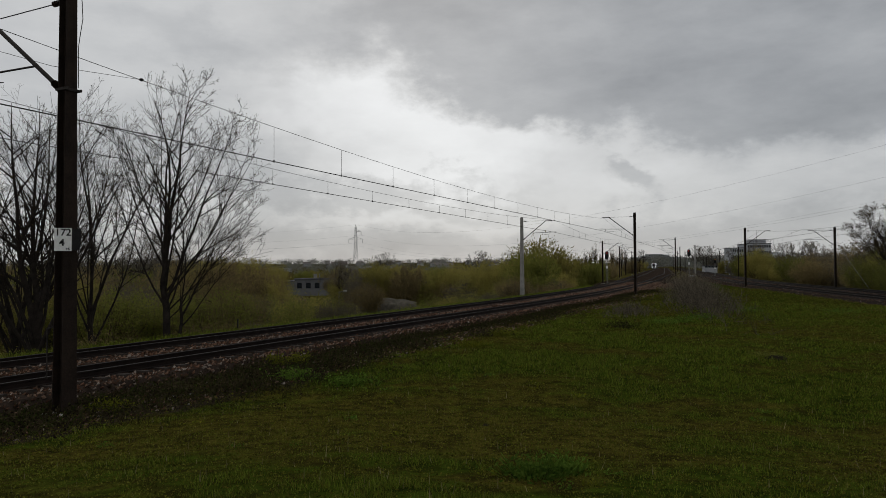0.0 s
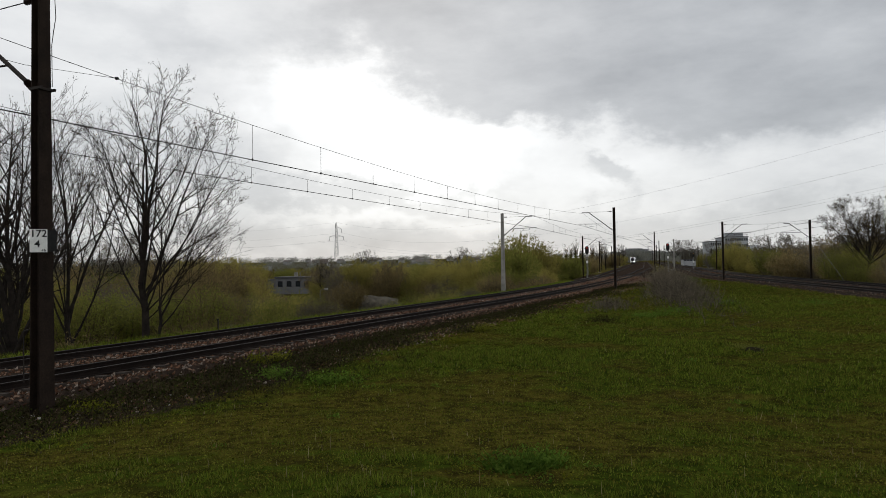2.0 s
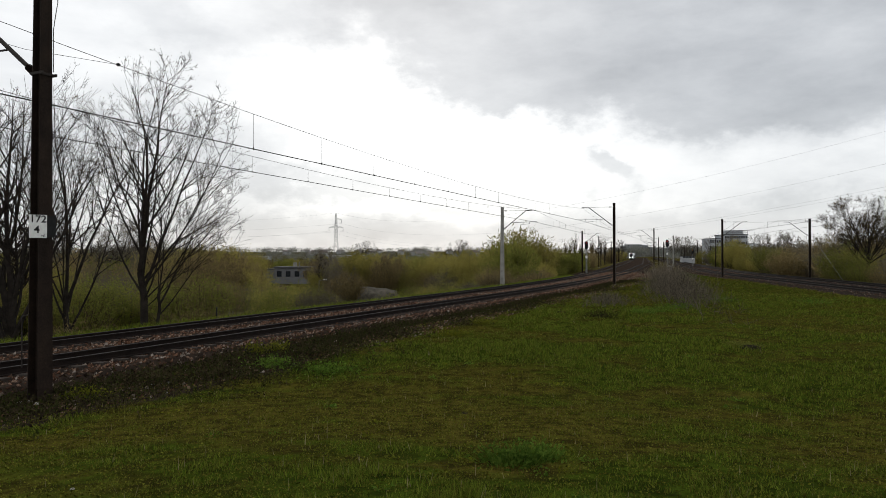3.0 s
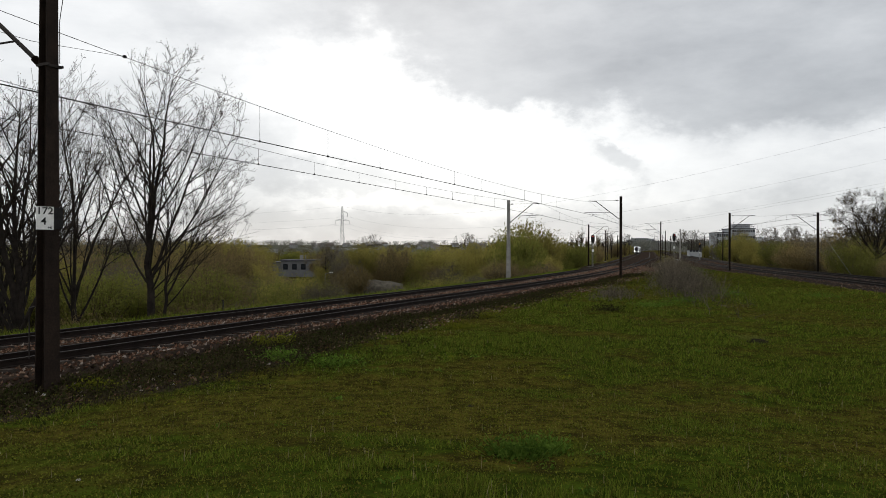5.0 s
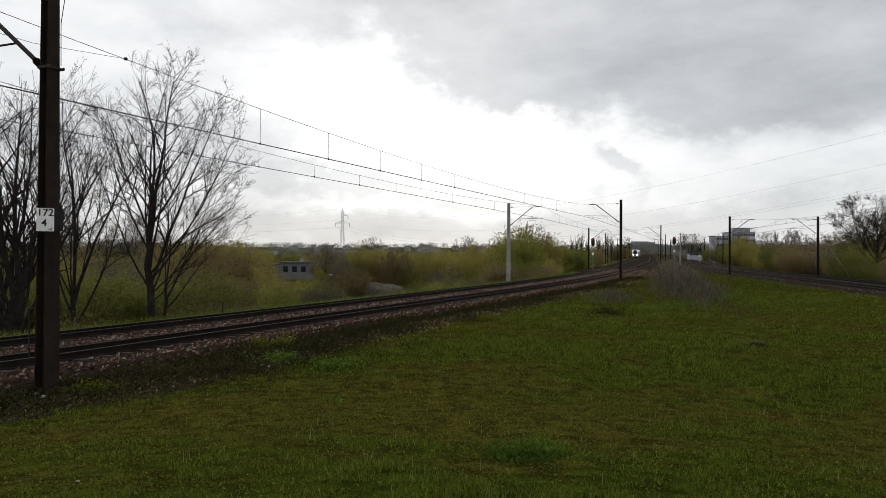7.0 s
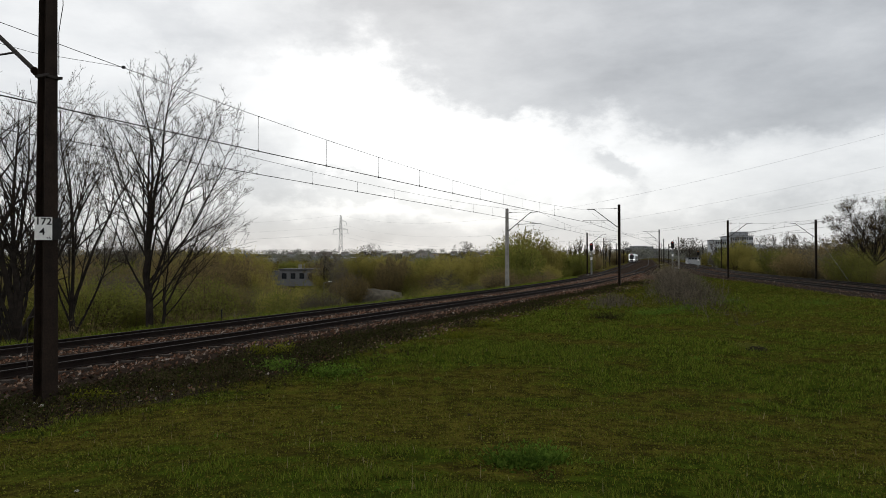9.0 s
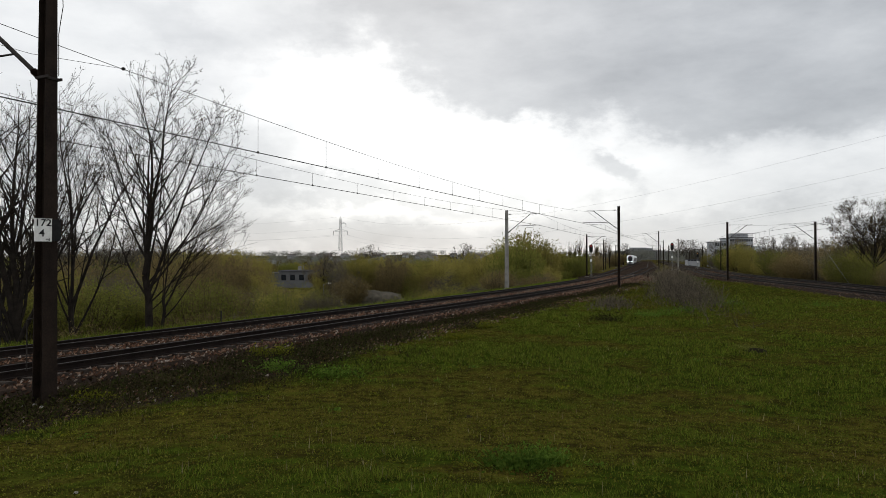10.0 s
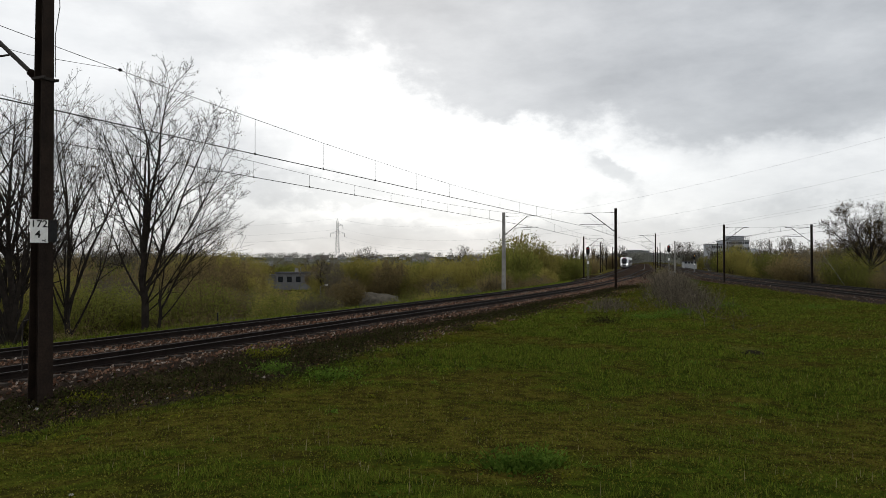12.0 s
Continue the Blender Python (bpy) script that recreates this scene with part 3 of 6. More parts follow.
def build_ballast_stones():
    rng = np.random.default_rng(11)
    base = np.array([(1, 0, 0), (-1, 0, 0), (0, 1, 0), (0, -1, 0), (0, 0, 1), (0, 0, -1)], float)
    tri = np.array([(0, 2, 4), (2, 1, 4), (1, 3, 4), (3, 0, 4), (2, 0, 5), (1, 2, 5), (3, 1, 5), (0, 3, 5)])
    n = 75000
    y = 3 + 105 * rng.random(n) ** 1.7
    u = rng.uniform(-SPACING - 1.8, 2.1, n)
    k = rng.random(n) < 0.09
    u = np.where(k, rng.uniform(1.7, 4.9, n), u)
    keep = ~((np.abs(np.abs(u) - 0.7535) < 0.10) | (np.abs(np.abs(u + SPACING) - 0.7535) < 0.10))
    y, u = y[keep], u[keep]
    n = len(y)
    h = heading(LEFT_BEND, y)
    p = np.stack([np.interp(y, YS, LEFT_X) + u * np.cos(h), y - u * np.sin(h), np.zeros(n)], axis=1)
    top = RAIL_Z - 0.20
    prof = ((-SPACING - 2.6, top - 0.6), (-SPACING - 1.7, top - 0.15), (-SPACING - 0.76, top - 0.115), (-SPACING + 0.76, top - 0.015), (-1.95, top - 0.02),
            (-1.9, top - 0.08), (-0.76, top - 0.06), (0.76, top + 0.045), (1.75, top + 0.03), (2.05, top - 0.26), (2.2, -9))
    zb = np.interp(u, [a for a, _ in prof], [b for _, b in prof])
    p[:, 2] = np.maximum(zb, ground_z(p[:, 0], p[:, 1])) + 0.008
    s = ((1 + y / 80) * rng.uniform(0.018, 0.044, n))[:, None, None] * rng.uniform(0.6, 1.3, (n, 1, 3))
    a = rng.uniform(0, 6.28, n)
    pts = base[None] * s * rng.uniform(0.75, 1.25, (n, 6, 1))
    c, d = np.cos(a)[:, None], np.sin(a)[:, None]
    q = np.stack([pts[..., 0] * c - pts[..., 1] * d + pts[..., 2] * 0.4, pts[..., 0] * d + pts[..., 1] * c, pts[..., 2] + pts[..., 0] * 0.3], axis=-1)
    v = (q + p[:, None, :]).reshape(-1, 3)
    f = ((np.arange(n) * 6)[:, None, None] + tri[None]).reshape(-1, 3)
    ob = mesh_object("ballast_stones", v, f, STONE)
    tagged(ob, "loose reddish and grey crushed ballast stones between rails", "ballast", kind="stuff")


# ---------------------------------------------------------------- masts and overhead line
def turn_of(place, y):
    return -math.degrees(float(heading(LEFT_BEND if place is at_left else RIGHT_BEND, y)))


def build_arm(mast, side, top, reach, r=0.035):
    """The bracket of an overhead line mast, on its own x axis: strut, tie, insulators and steady arm."""
    s = side
    part("strut", shape((rod, (s * 0.42, 0, top - 1.82), (s * (reach - 0.55), 0, top - 0.30), r), (rod, (s * (reach - 0.55), 0, top - 0.30), (s * (reach + 0.1), 0, top - 0.27), r)), STEEL_DARK, mast)
    ins = bmesh.new()
    for i in range(5):
        rod(ins, (s * (0.16 + 0.06 * i), 0, top - 2.02 + 0.045 * i), (s * (0.19 + 0.06 * i), 0, top - 2.0 + 0.045 * i), 0.075, 0.045, 10)
    part("insulator", ins, PORCELAIN, mast, "ribbed brown porcelain insulator")
    part("tie_rod", shape((rod, (s * 0.1, 0, top - 0.27), (s * (reach - 0.1), 0, top - 0.27), 0.012, 0.012, 6)), STEEL_DARK, mast)
    ins = bmesh.new()
    for i in range(4):
        rod(ins, (s * (0.25 + 0.06 * i), 0, top - 0.27), (s * (0.28 + 0.06 * i), 0, top - 0.27), 0.06, 0.04, 10)
    part("insulator", ins, PORCELAIN, mast, "ribbed brown porcelain insulator")
    part("registration_tube", shape((rod, (s * 1.0, 0, top - 1.42), (s * (reach + 0.5), 0, top - 1.36), 0.022, 0.022, 6),
                                    (rod, (s * (reach - 0.2), 0, top - 1.38), (s * (reach - 0.2), 0, top - 1.56), 0.015, 0.015, 6)), STEEL_DARK, mast)
    part("steady_arm", shape((rod, (s * (reach - 0.2), 0, top - 1.56), (s * (reach - 1.0), 0, top - 1.62), 0.012, 0.012, 6)), STEEL_DARK, mast)


def h_post(bm, w, depth, height, flange=0.02, taper=1.0):
    """A solid rolled H section, its flanges across the x axis."""
    a, d, f, t = w / 2, depth / 2, w / 2 - flange, 0.012
    ring = [(-a, -d), (-f, -d), (-f, -t), (f, -t), (f, -d), (a, -d), (a, d), (f, d), (f, t), (-f, t), (-f, d), (-a, d)]
    lo = [bm.verts.new((x, y, 0)) for x, y in ring]
    hi = [bm.verts.new((x * taper, y * taper, height)) for x, y in ring]
    for k in range(12):
        bm.faces.new((lo[k], lo[(k + 1) % 12], hi[(k + 1) % 12], hi[k]))
    for s in (lo, hi):
        for q in ((0, 1, 10, 11), (1, 2, 9, 10), (2, 3, 8, 9), (3, 4, 7, 8), (4, 5, 6, 7)):
            bm.faces.new([s[m] for m in (q if s is hi else q[::-1])])


def tapered_post(bm, w0, w1, height):
    vs = box(bm, (-0.5, -0.5, 0), (0.5, 0.5, height))
    for v in vs:
        k = w0 if v.co.z < height / 2 else w1
        v.co.x *= k
        v.co.y *= k
    es = [e for e in bm.edges if abs(e.verts[0].co.z - e.verts[1].co.z) > height / 2]
    bmesh.ops.bevel(bm, geom=es, offset=0.03, segments=1, affect="EDGES")


def build_mast(place, y, u, height, side, reach, kind, group, lean=0.0):
    p = place(y, u)
    z = float(ground_z(p.x, p.y)) - 0.05
    label = {"steel": "dark brown steel overhead line mast with bracket", "concrete": "pale grey concrete overhead line mast with bracket"}[kind]
    mast = root("overhead_line_mast", pose(p.x, p.y, z, 0, lean, turn_of(place, y)), label, "mast", group)
    bm = bmesh.new()
    if kind == "steel":
        h_post(bm, 0.22, 0.24, height)
    else:
        tapered_post(bm, 0.36, 0.25, height)
    part("post", bm, STEEL_BROWN if kind == "steel" else CONCRETE, mast)
    part("footing", shape((box, (-0.32, -0.32, -0.2), (0.32, 0.32, 0.09), None, 0.03)), CONCRETE, mast, "concrete footing")
    if reach:
        build_arm(mast, side, height - 0.1, reach)
    return mast


def letters(text, size, mat, parent, m, name):
    cu = bpy.data.curves.new(name, "FONT")
    cu.body, cu.size, cu.extrude, cu.offset = text, size, 0.001, size * 0.018
    cu.align_x = "CENTER"
    tmp = bpy.data.objects.new(name + "_curve", cu)
    scene.collection.objects.link(tmp)
    me = bpy.data.meshes.new_from_object(tmp.evaluated_get(bpy.context.evaluated_depsgraph_get()))
    bpy.data.objects.remove(tmp)
    me.materials.clear()
    me.materials.append(mat)
    ob = new(name, me)
    ob.parent = parent
    ob.matrix_basis = m
    return ob


NEAR_MAST = (-7.62, 13.2)


def build_near_mast():
    x, y = NEAR_MAST
    z = float(ground_z(x, y)) - 0.12
    mast = root("overhead_line_mast", pose(x, y, z, 0, 0.2, -25.3), "tall dark brown steel mast with kilometre plate and bracket", "mast", "masts of the main line")
    bm = bmesh.new()
    h_post(bm, 0.30, 0.31, 8.6, 0.02, 0.70)
    part("post", bm, STEEL_BROWN, mast)
    part("footing", shape((box, (-0.26, -0.27, -0.3), (0.26, 0.27, 0.06), None, 0.03)), CONCRETE, mast, "earth-stained concrete footing")
    top = 8.35
    build_arm(mast, -1, top, 3.05, 0.045)
    part("clamp_bracket", shape((box, (-0.13, -0.16, 6.30), (0.24, -0.135, 6.35)), (box, (0.125, -0.135, 6.30), (0.14, 0.14, 6.35)), (box, (-0.13, 0.14, 6.30), (0.2, 0.165, 6.35))), STEEL_DARK, mast)
    # km plate, turned to face the meadow
    face = pose(0.242, -0.071, 3.43, 90, 0, 55)
    board = part("kilometre_plate", shape((box, (-0.275, -0.215, 0), (0.014, 0.215, 0.006))), WHITE_PLATE, mast, "white enamel plate with black kilometre figures")
    board.matrix_basis = face
    letters("172", 0.185, BLACK_PAINT, board, pose(-0.13, 0.075, 0.008), "numeral")
    letters("4", 0.19, BLACK_PAINT, board, pose(-0.15, -0.12, 0.008), "numeral")
    letters("+6", 0.07, BLACK_PAINT, board, pose(-0.05, -0.2, 0.008), "numeral")
    dark = part("dark_plate", shape((box, (0.018, -0.205, -0.02), (0.165, 0.205, -0.012))), BLACK_PAINT, mast, "blackened plate")
    dark.matrix_basis = face
    part("earth_rod", shape((rod, (-0.36, -0.12, 0.75), (-0.36, -0.12, 1.72), 0.014, 0.014, 6), (rod, (-0.36, -0.12, 1.72), (-0.2, -0.1, 1.76), 0.014, 0.014, 6)), STEEL_DARK, mast)
    bm = bmesh.new()
    pts = [(d * 0.57, d * 0.82, z) for d, z in ((0.17, 8.5), (0.235, 8.1), (0.25, 7.75), (0.21, 7.45), (0.18, 7.2), (0.185, 6.4))]
    for a, b in zip(pts, pts[1:]):
        rod(bm, a, b, 0.008, 0.008, 5)
    part("earth_cable", bm, WIRE, mast)


def cable(name, pts, r, parent, mat=None, sides=5):
    """One unbroken tube through the points."""
    v, f = [], []
    for i, p in enumerate(pts):
        d = (pts[min(i + 1, len(pts) - 1)] - pts[max(i - 1, 0)]).normalized()
        a = d.cross(Vector((0, 0, 1))).normalized()
        b = a.cross(d)
        rr = r[i] if isinstance(r, list) else r
        v += [p + (a * math.cos(6.2832 * k / sides) + b * math.sin(6.2832 * k / sides)) * rr for k in range(sides)]
    for i in range(len(pts) - 1):
        f += [(i * sides + k, i * sides + (k + 1) % sides, (i + 1) * sides + (k + 1) % sides, (i + 1) * sides + k) for k in range(sides)]
    return mesh_object(name, v, f, mat or WIRE, parent)


def wire_run(name, group, supports, messenger, contact, label, step=6.0, double=True):
    """A messenger cable that sags between its supports, the contact wires and the droppers that join them."""
    run = root(name, Matrix.Identity(4), label, "overhead wire", group)
    mes, con, dro = [], [], []
    for (a, za, ca), (b, zb, cb) in zip(supports, supports[1:]):
        length = (b - a).length
        n = max(4, int(round(length / step)))
        sag = min(1.15, length * length * 0.00024)

        def pair(k):
            p = a.lerp(b, k)
            return Vector((p.x, p.y, za + (zb - za) * k - 4 * sag * k * (1 - k))), Vector((p.x, p.y, ca + (cb - ca) * k))

        for i in range(1 if mes else 0, n * 2 + 1):
            m, c = pair(i / (n * 2))
            mes.append(m)
            con.append(c)
        count = int((length - 19.2) / 3.95) if length > 24 else 0
        dro += [pair((9.6 + 3.95 * i) / length) for i in range(count + 1)]
    cable("messenger_cable", mes, messenger, run)
    for s in ((-1, 1) if double else (0,)):
        cable("contact_wire", [p + Vector((0.028 * s, -0.012 * s, 0)) for p in con], contact, run)
    for m, c in dro[:64]:
        bm = shape((rod, m, c, 0.0065, 0.0065, 4), (box, c - Vector((0.02, 0.02, 0.03)), c + Vector((0.02, 0.02, 0.05))))
        part("dropper", bm, WIRE, run)


def build_overhead():
    build_near_mast()
    g = "masts of the main line"
    build_mast(at_left, 66.6, 3.0, 7.75, -1, 2.9, "steel", g)
    build_mast(at_left, 135.5, 3.1, 8.1, -1, 2.9, "steel", g)
    for y in (200, 262, 325, 390):
        build_mast(at_left, y, 3.1, 8.0, -1, 2.9, "steel", g)
    build_mast(at_left, 64.2, -SPACING - 3.3, 7.6, 1, 2.9, "concrete", g)
    build_mast(at_left, 110.5, -SPACING - 2.6, 6.9, 1, 2.9, "steel", g)
    for y in (160, 222, 285, 350):
        build_mast(at_left, y, -SPACING - 3.1, 7.4, 1, 2.9, "steel", g)
    g = "masts of the branch line"
    build_mast(at_right, 88.5, -1.95, 7.6, 1, 2.9, "steel", g)
    build_mast(at_right, 86.5, RIGHT_SPACING + 3.6, 7.4, -1, 2.9, "steel", g)
    build_mast(at_right, 160, -3.0, 7.4, 1, 2.8, "concrete", g)
    build_mast(at_right, 170, RIGHT_SPACING + 2.9, 7.2, 0, 0, "steel", g, 0.6)
    for y in (228, 300):
        build_mast(at_right, y, RIGHT_SPACING + 3, 7.4, -1, 2.8, "steel", g)
        build_mast(at_right, y + 12, -3.0, 7.4, 1, 2.8, "steel", g)
    w = "overhead wires of the main line"
    near = [(at_left(-45, 0.2), 7.0, 5.25), (at_left(14.5, 0.2), 6.9, 5.22), (at_left(66, 0.25), 6.05, 4.85), (at_left(135, 0.2), 6.3, 4.8), (at_left(200, 0.2), 6.3, 4.8), (at_left(325, 0.2), 6.3, 4.8)]
    wire_run("overhead_wire", w, near, 0.0085, 0.0085, "dark sagging messenger cable with droppers and twin contact wires", 5.6)
    far = [(at_left(-52, -SPACING), 7.0, 5.3), (at_left(8, -SPACING + 0.2), 6.95, 5.3), (at_left(63.8, -SPACING), 5.9, 4.75), (at_left(110.5, -SPACING), 5.7, 4.6), (at_left(160, -SPACING), 5.9, 4.6), (at_left(222, -SPACING), 5.9, 4.6), (at_left(350, -SPACING), 5.9, 4.6)]
    wire_run("overhead_wire", w, far, 0.0085, 0.0085, "dark sagging messenger cable with droppers and twin contact wires", 5.6)
    # stitch wire slung under the messenger at the near mast, with its two clamps
    st = root("stitch_wire", Matrix.Identity(4), "thin stitch wire clamped under the messenger cable", "overhead wire", w)
    ends = []
    for y in (10.7, 18.3):
        k = (y - 14.5) / (66 - 14.5) if y > 14.5 else (14.5 - y) / 59.5
        za = 6.9 + (-0.85 * k if y > 14.5 else 0.1 * k) - 4 * 0.78 * k * (1 - k)
        ends.append(at_left(y, 0.2, za))
    mid = [ends[0].lerp(ends[1], q) - Vector((0, 0, (0.30 if 0.1 < q < 0.9 else 0.0))) for q in (0, 0.3, 0.5, 0.7, 1)]
    cable("stitch", mid, 0.006, st)
    for e in ends:
        part("clamp", shape((box, e - Vector((0.045, 0.045, 0.035)), e + Vector((0.045, 0.045, 0.035)), None, 0.015)), BLACK_PAINT, st)
    w = "overhead wires of the branch line"
    wire_run("overhead_wire", w, [(at_right(20, 0), 6.3, 4.8), (at_right(89.5, 0), 5.9, 4.65), (at_right(160, 0), 5.9, 4.6), (at_right(240, 0), 5.9, 4.6)], 0.009, 0.009, "thin sagging wire run over the branch line", 7)
    wire_run("overhead_wire", w, [(at_right(15, RIGHT_SPACING), 6.3, 4.8), (at_right(86.5, RIGHT_SPACING), 5.9, 4.65), (at_right(228, RIGHT_SPACING), 5.9, 4.6)], 0.009, 0.009, "thin sagging wire run over the branch line", 7)


def build_signal(p, head_z, tall, lamp, label, facing):
    z = float(ground_z(p.x, p.y))
    s = root("railway_signal", pose(p.x, p.y, z - 0.05, 0, 0, facing), label, "signal", "railway signals")
    part("pole", shape((rod, (0, 0, 0), (0, 0, head_z - z + tall), 0.05, 0.045, 10)), STEEL_GREY, s)
    hz = head_z - z
    bm = bmesh.new()
    rod(bm, (0, -0.22, hz - 0.35), (0, -0.06, hz - 0.35), 0.27, 0.27, 20)
    rod(bm, (0, -0.221, hz + 0.35), (0, -0.061, hz + 0.35), 0.27, 0.27, 20)
    box(bm, (-0.27, -0.219, hz - 0.35), (0.27, -0.062, hz + 0.35))
    head = part("signal_head", bm, BLACK_PAINT, s, "black oval signal head")
    for i, zz in enumerate((0.36, 0.0, -0.36)):
        m = lamp if i == 0 else BLACK_PAINT
        part("lamp", shape((rod, (0, -0.25, hz + zz), (0, -0.222, hz + zz), 0.07 if i == 0 else 0.08, None, 14)), m, head, "lit red lens" if i == 0 else "")
        part("hood", shape((box, (-0.13, -0.42, hz + zz + 0.12), (0.13, -0.22, hz + zz + 0.14))), BLACK_PAINT, head)
    part("number_plate", shape((box, (-0.15, -0.1, hz - 2.0), (0.15, -0.075, hz - 1.6)),), WHITE_PLATE, s)
    part("ladder", shape((rod, (-0.16, 0.2, 0), (-0.16, 0.2, hz - 0.4), 0.012), (rod, (0.16, 0.2, 0), (0.16, 0.2, hz - 0.4), 0.012),
                         *[(rod, (-0.16, 0.2, 0.4 + 0.35 * i), (0.16, 0.2, 0.4 + 0.35 * i), 0.008) for i in range(int((hz - 0.8) / 0.35))]), STEEL_GREY, s)
    return s


def build_signals():
    build_signal(Vector((22.3, 107.0, 0)), 1.6 + 18.4 / 1231 * 107, 0.0, SIGNAL_RED, "railway signal with black oval head showing red", -12)
    build_signal(Vector((39.3, 121.0, 0)), 1.6 + 21.6 / 1231 * 121, 0.0, SIGNAL_RED, "tall railway signal with black oval head showing red", -18)
    build_signal(Vector((63.6, 176.0, 0)), 1.6 + 7 / 1231 * 176, 0.0, SIGNAL_AMBER, "railway signal with black head beside the branch line", -18)
    p = Vector((38.6, 117.0, 0))
    c = root("relay_cabinet", pose(p.x, p.y, float(ground_z(p.x, p.y)), 0, 0, -16), "pale grey trackside relay cabinet", "cabinet")
    part("body", shape((box, (-0.38, -0.3, 0.1), (0.38, 0.3, 0.98), None, 0.02)), PLASTER_PALE, c)
    part("roof", shape((box, (-0.43, -0.36, 0.98), (0.43, 0.36, 1.03), None, 0.015)), STEEL_GREY, c)
    part("plinth", shape((box, (-0.35, -0.27, -0.1), (0.35, 0.27, 0.1))), CONCRETE, c)
    part("door", shape((box, (-0.33, -0.315, 0.18), (0.33, -0.302, 0.92))), STEEL_GREY, c)


# ---------------------------------------------------------------- trees and shrubs
def grow_tree(seed, height, spread, fork, limbs, levels=4, dens=1.0, trunk_r=0.2, up=0.4, low=0.45, shift=0.0, limbs_at=()):
    """Segments (start, end, radii, level) of a bare tree whose limbs fill a dome from low * height up."""
    rng = random.Random(seed)
    segs, tips = [], []
    centre = Vector((shift, 0, height * (1 + low) / 2))
    radii = Vector((spread, spread, height * (1 - low) / 2))

    def outside(p):
        q = p - centre
        return abs(q.x / radii.x) ** 2.4 + abs(q.y / radii.y) ** 2.4 + abs(q.z / radii.z) ** 2.4

    def rand_perp(d):
        v = Vector((rng.gauss(0, 1), rng.gauss(0, 1), rng.gauss(0, 1)))
        return (v - d * v.dot(d)).normalized()

    def branch(p, d, length, r, level, goal=None):
        n = 7 if level <= 1 else (5 if level == 2 else (3 if level == 3 else 2))
        if level > 1:
            if outside(p) > (1.2 if level < 3 else 1.12) and p.z > centre.z - radii.z:
                return
            for _ in range(3):
                if outside(p + d.normalized() * length) > rng.uniform(0.85, 1.45):
                    length *= 0.72
        step, pos, dirn = length / n, p, d.normalized()
        kids = int({1: 14, 2: 6.5, 3: 3.4}.get(level, 0) * dens + rng.random())
        spots = sorted(rng.uniform(0.2 if level == 1 else 0.12, 0.98) for _ in range(kids))
        for i in range(n):
            dirn = (dirn + rand_perp(dirn) * (rng.uniform(0.05, 0.17) if level < 3 else rng.uniform(0.02, 0.09)) + Vector((0, 0, 0.06 * up))).normalized()
            if goal is not None:
                dirn = dirn.lerp((goal - pos).normalized(), 0.2 + 0.08 * i).normalized()
            q = pos + dirn * step
            a, b = r * (1 - 0.95 * i / n), r * (1 - 0.95 * (i + 1) / n)
            segs.append((pos, q, max(a, 0.0068), max(b, 0.0056), level))
            for s in spots:
                if i / n <= s < (i + 1) / n and level < levels:
                    at = pos.lerp(q, s * n - i)
                    ang = rng.uniform(0.5, 0.98)
                    nd = (dirn * math.cos(ang) + rand_perp(dirn) * math.sin(ang) + Vector((0, 0, up * (0.5 if level < 3 else 0.2)))).normalized()
                    branch(at, nd, length * (1 - 0.5 * s) * rng.uniform(0.36, 0.58), max(a * 0.58, 0.006), level + 1)
            pos = q
        if level >= 2:
            tips.append((pos, dirn))

    pos, r = Vector((0, 0, -0.3)), trunk_r
    for i in range(5):
        q = Vector((rng.uniform(-0.1, 0.1), rng.uniform(-0.1, 0.1), -0.3 + (fork + 0.3) * (i + 1) / 5))
        segs.append((pos, q, r * (1.25 if i == 0 else 1), r * 0.94, 0))
        pos, r = q, r * 0.94
    for z0, goal, r1 in limbs_at:
        base = Vector((0, 0, z0))
        d = Vector(goal) - base
        side = Vector((d.x, d.y, 0)) * 0.32
        branch(base, d + side - Vector((0, 0, 0.06 * d.length)), d.length * 1.03, r1, 1, Vector(goal) + Vector((0, 0, 0.4)))
    for i in range(limbs):
        a = 6.283 * (i + rng.uniform(-0.3, 0.3)) / limbs * 2.618
        el = math.asin(max(0.02, 0.97 - 0.9 * (i / limbs) + rng.uniform(-0.05, 0.02)))
        goal = centre + Vector((math.cos(a) * math.cos(el) * radii.x, math.sin(a) * math.cos(el) * radii.y, math.sin(el) * radii.z)) * rng.uniform(0.88, 0.97)
        base = Vector((pos.x * 0.5, pos.y * 0.5, fork * (1 - 0.42 * (i / limbs)) * rng.uniform(0.92, 1.0)))
        d = (goal - base) * 0.93
        flat = Vector((d.x, d.y, 0)) * 0.25
        branch(base, d + flat - Vector((0, 0, 0.05 * d.length)), d.length, trunk_r * rng.uniform(0.30, 0.5) * (1.15 if i < 3 else 0.8), 1)
    return segs, tips


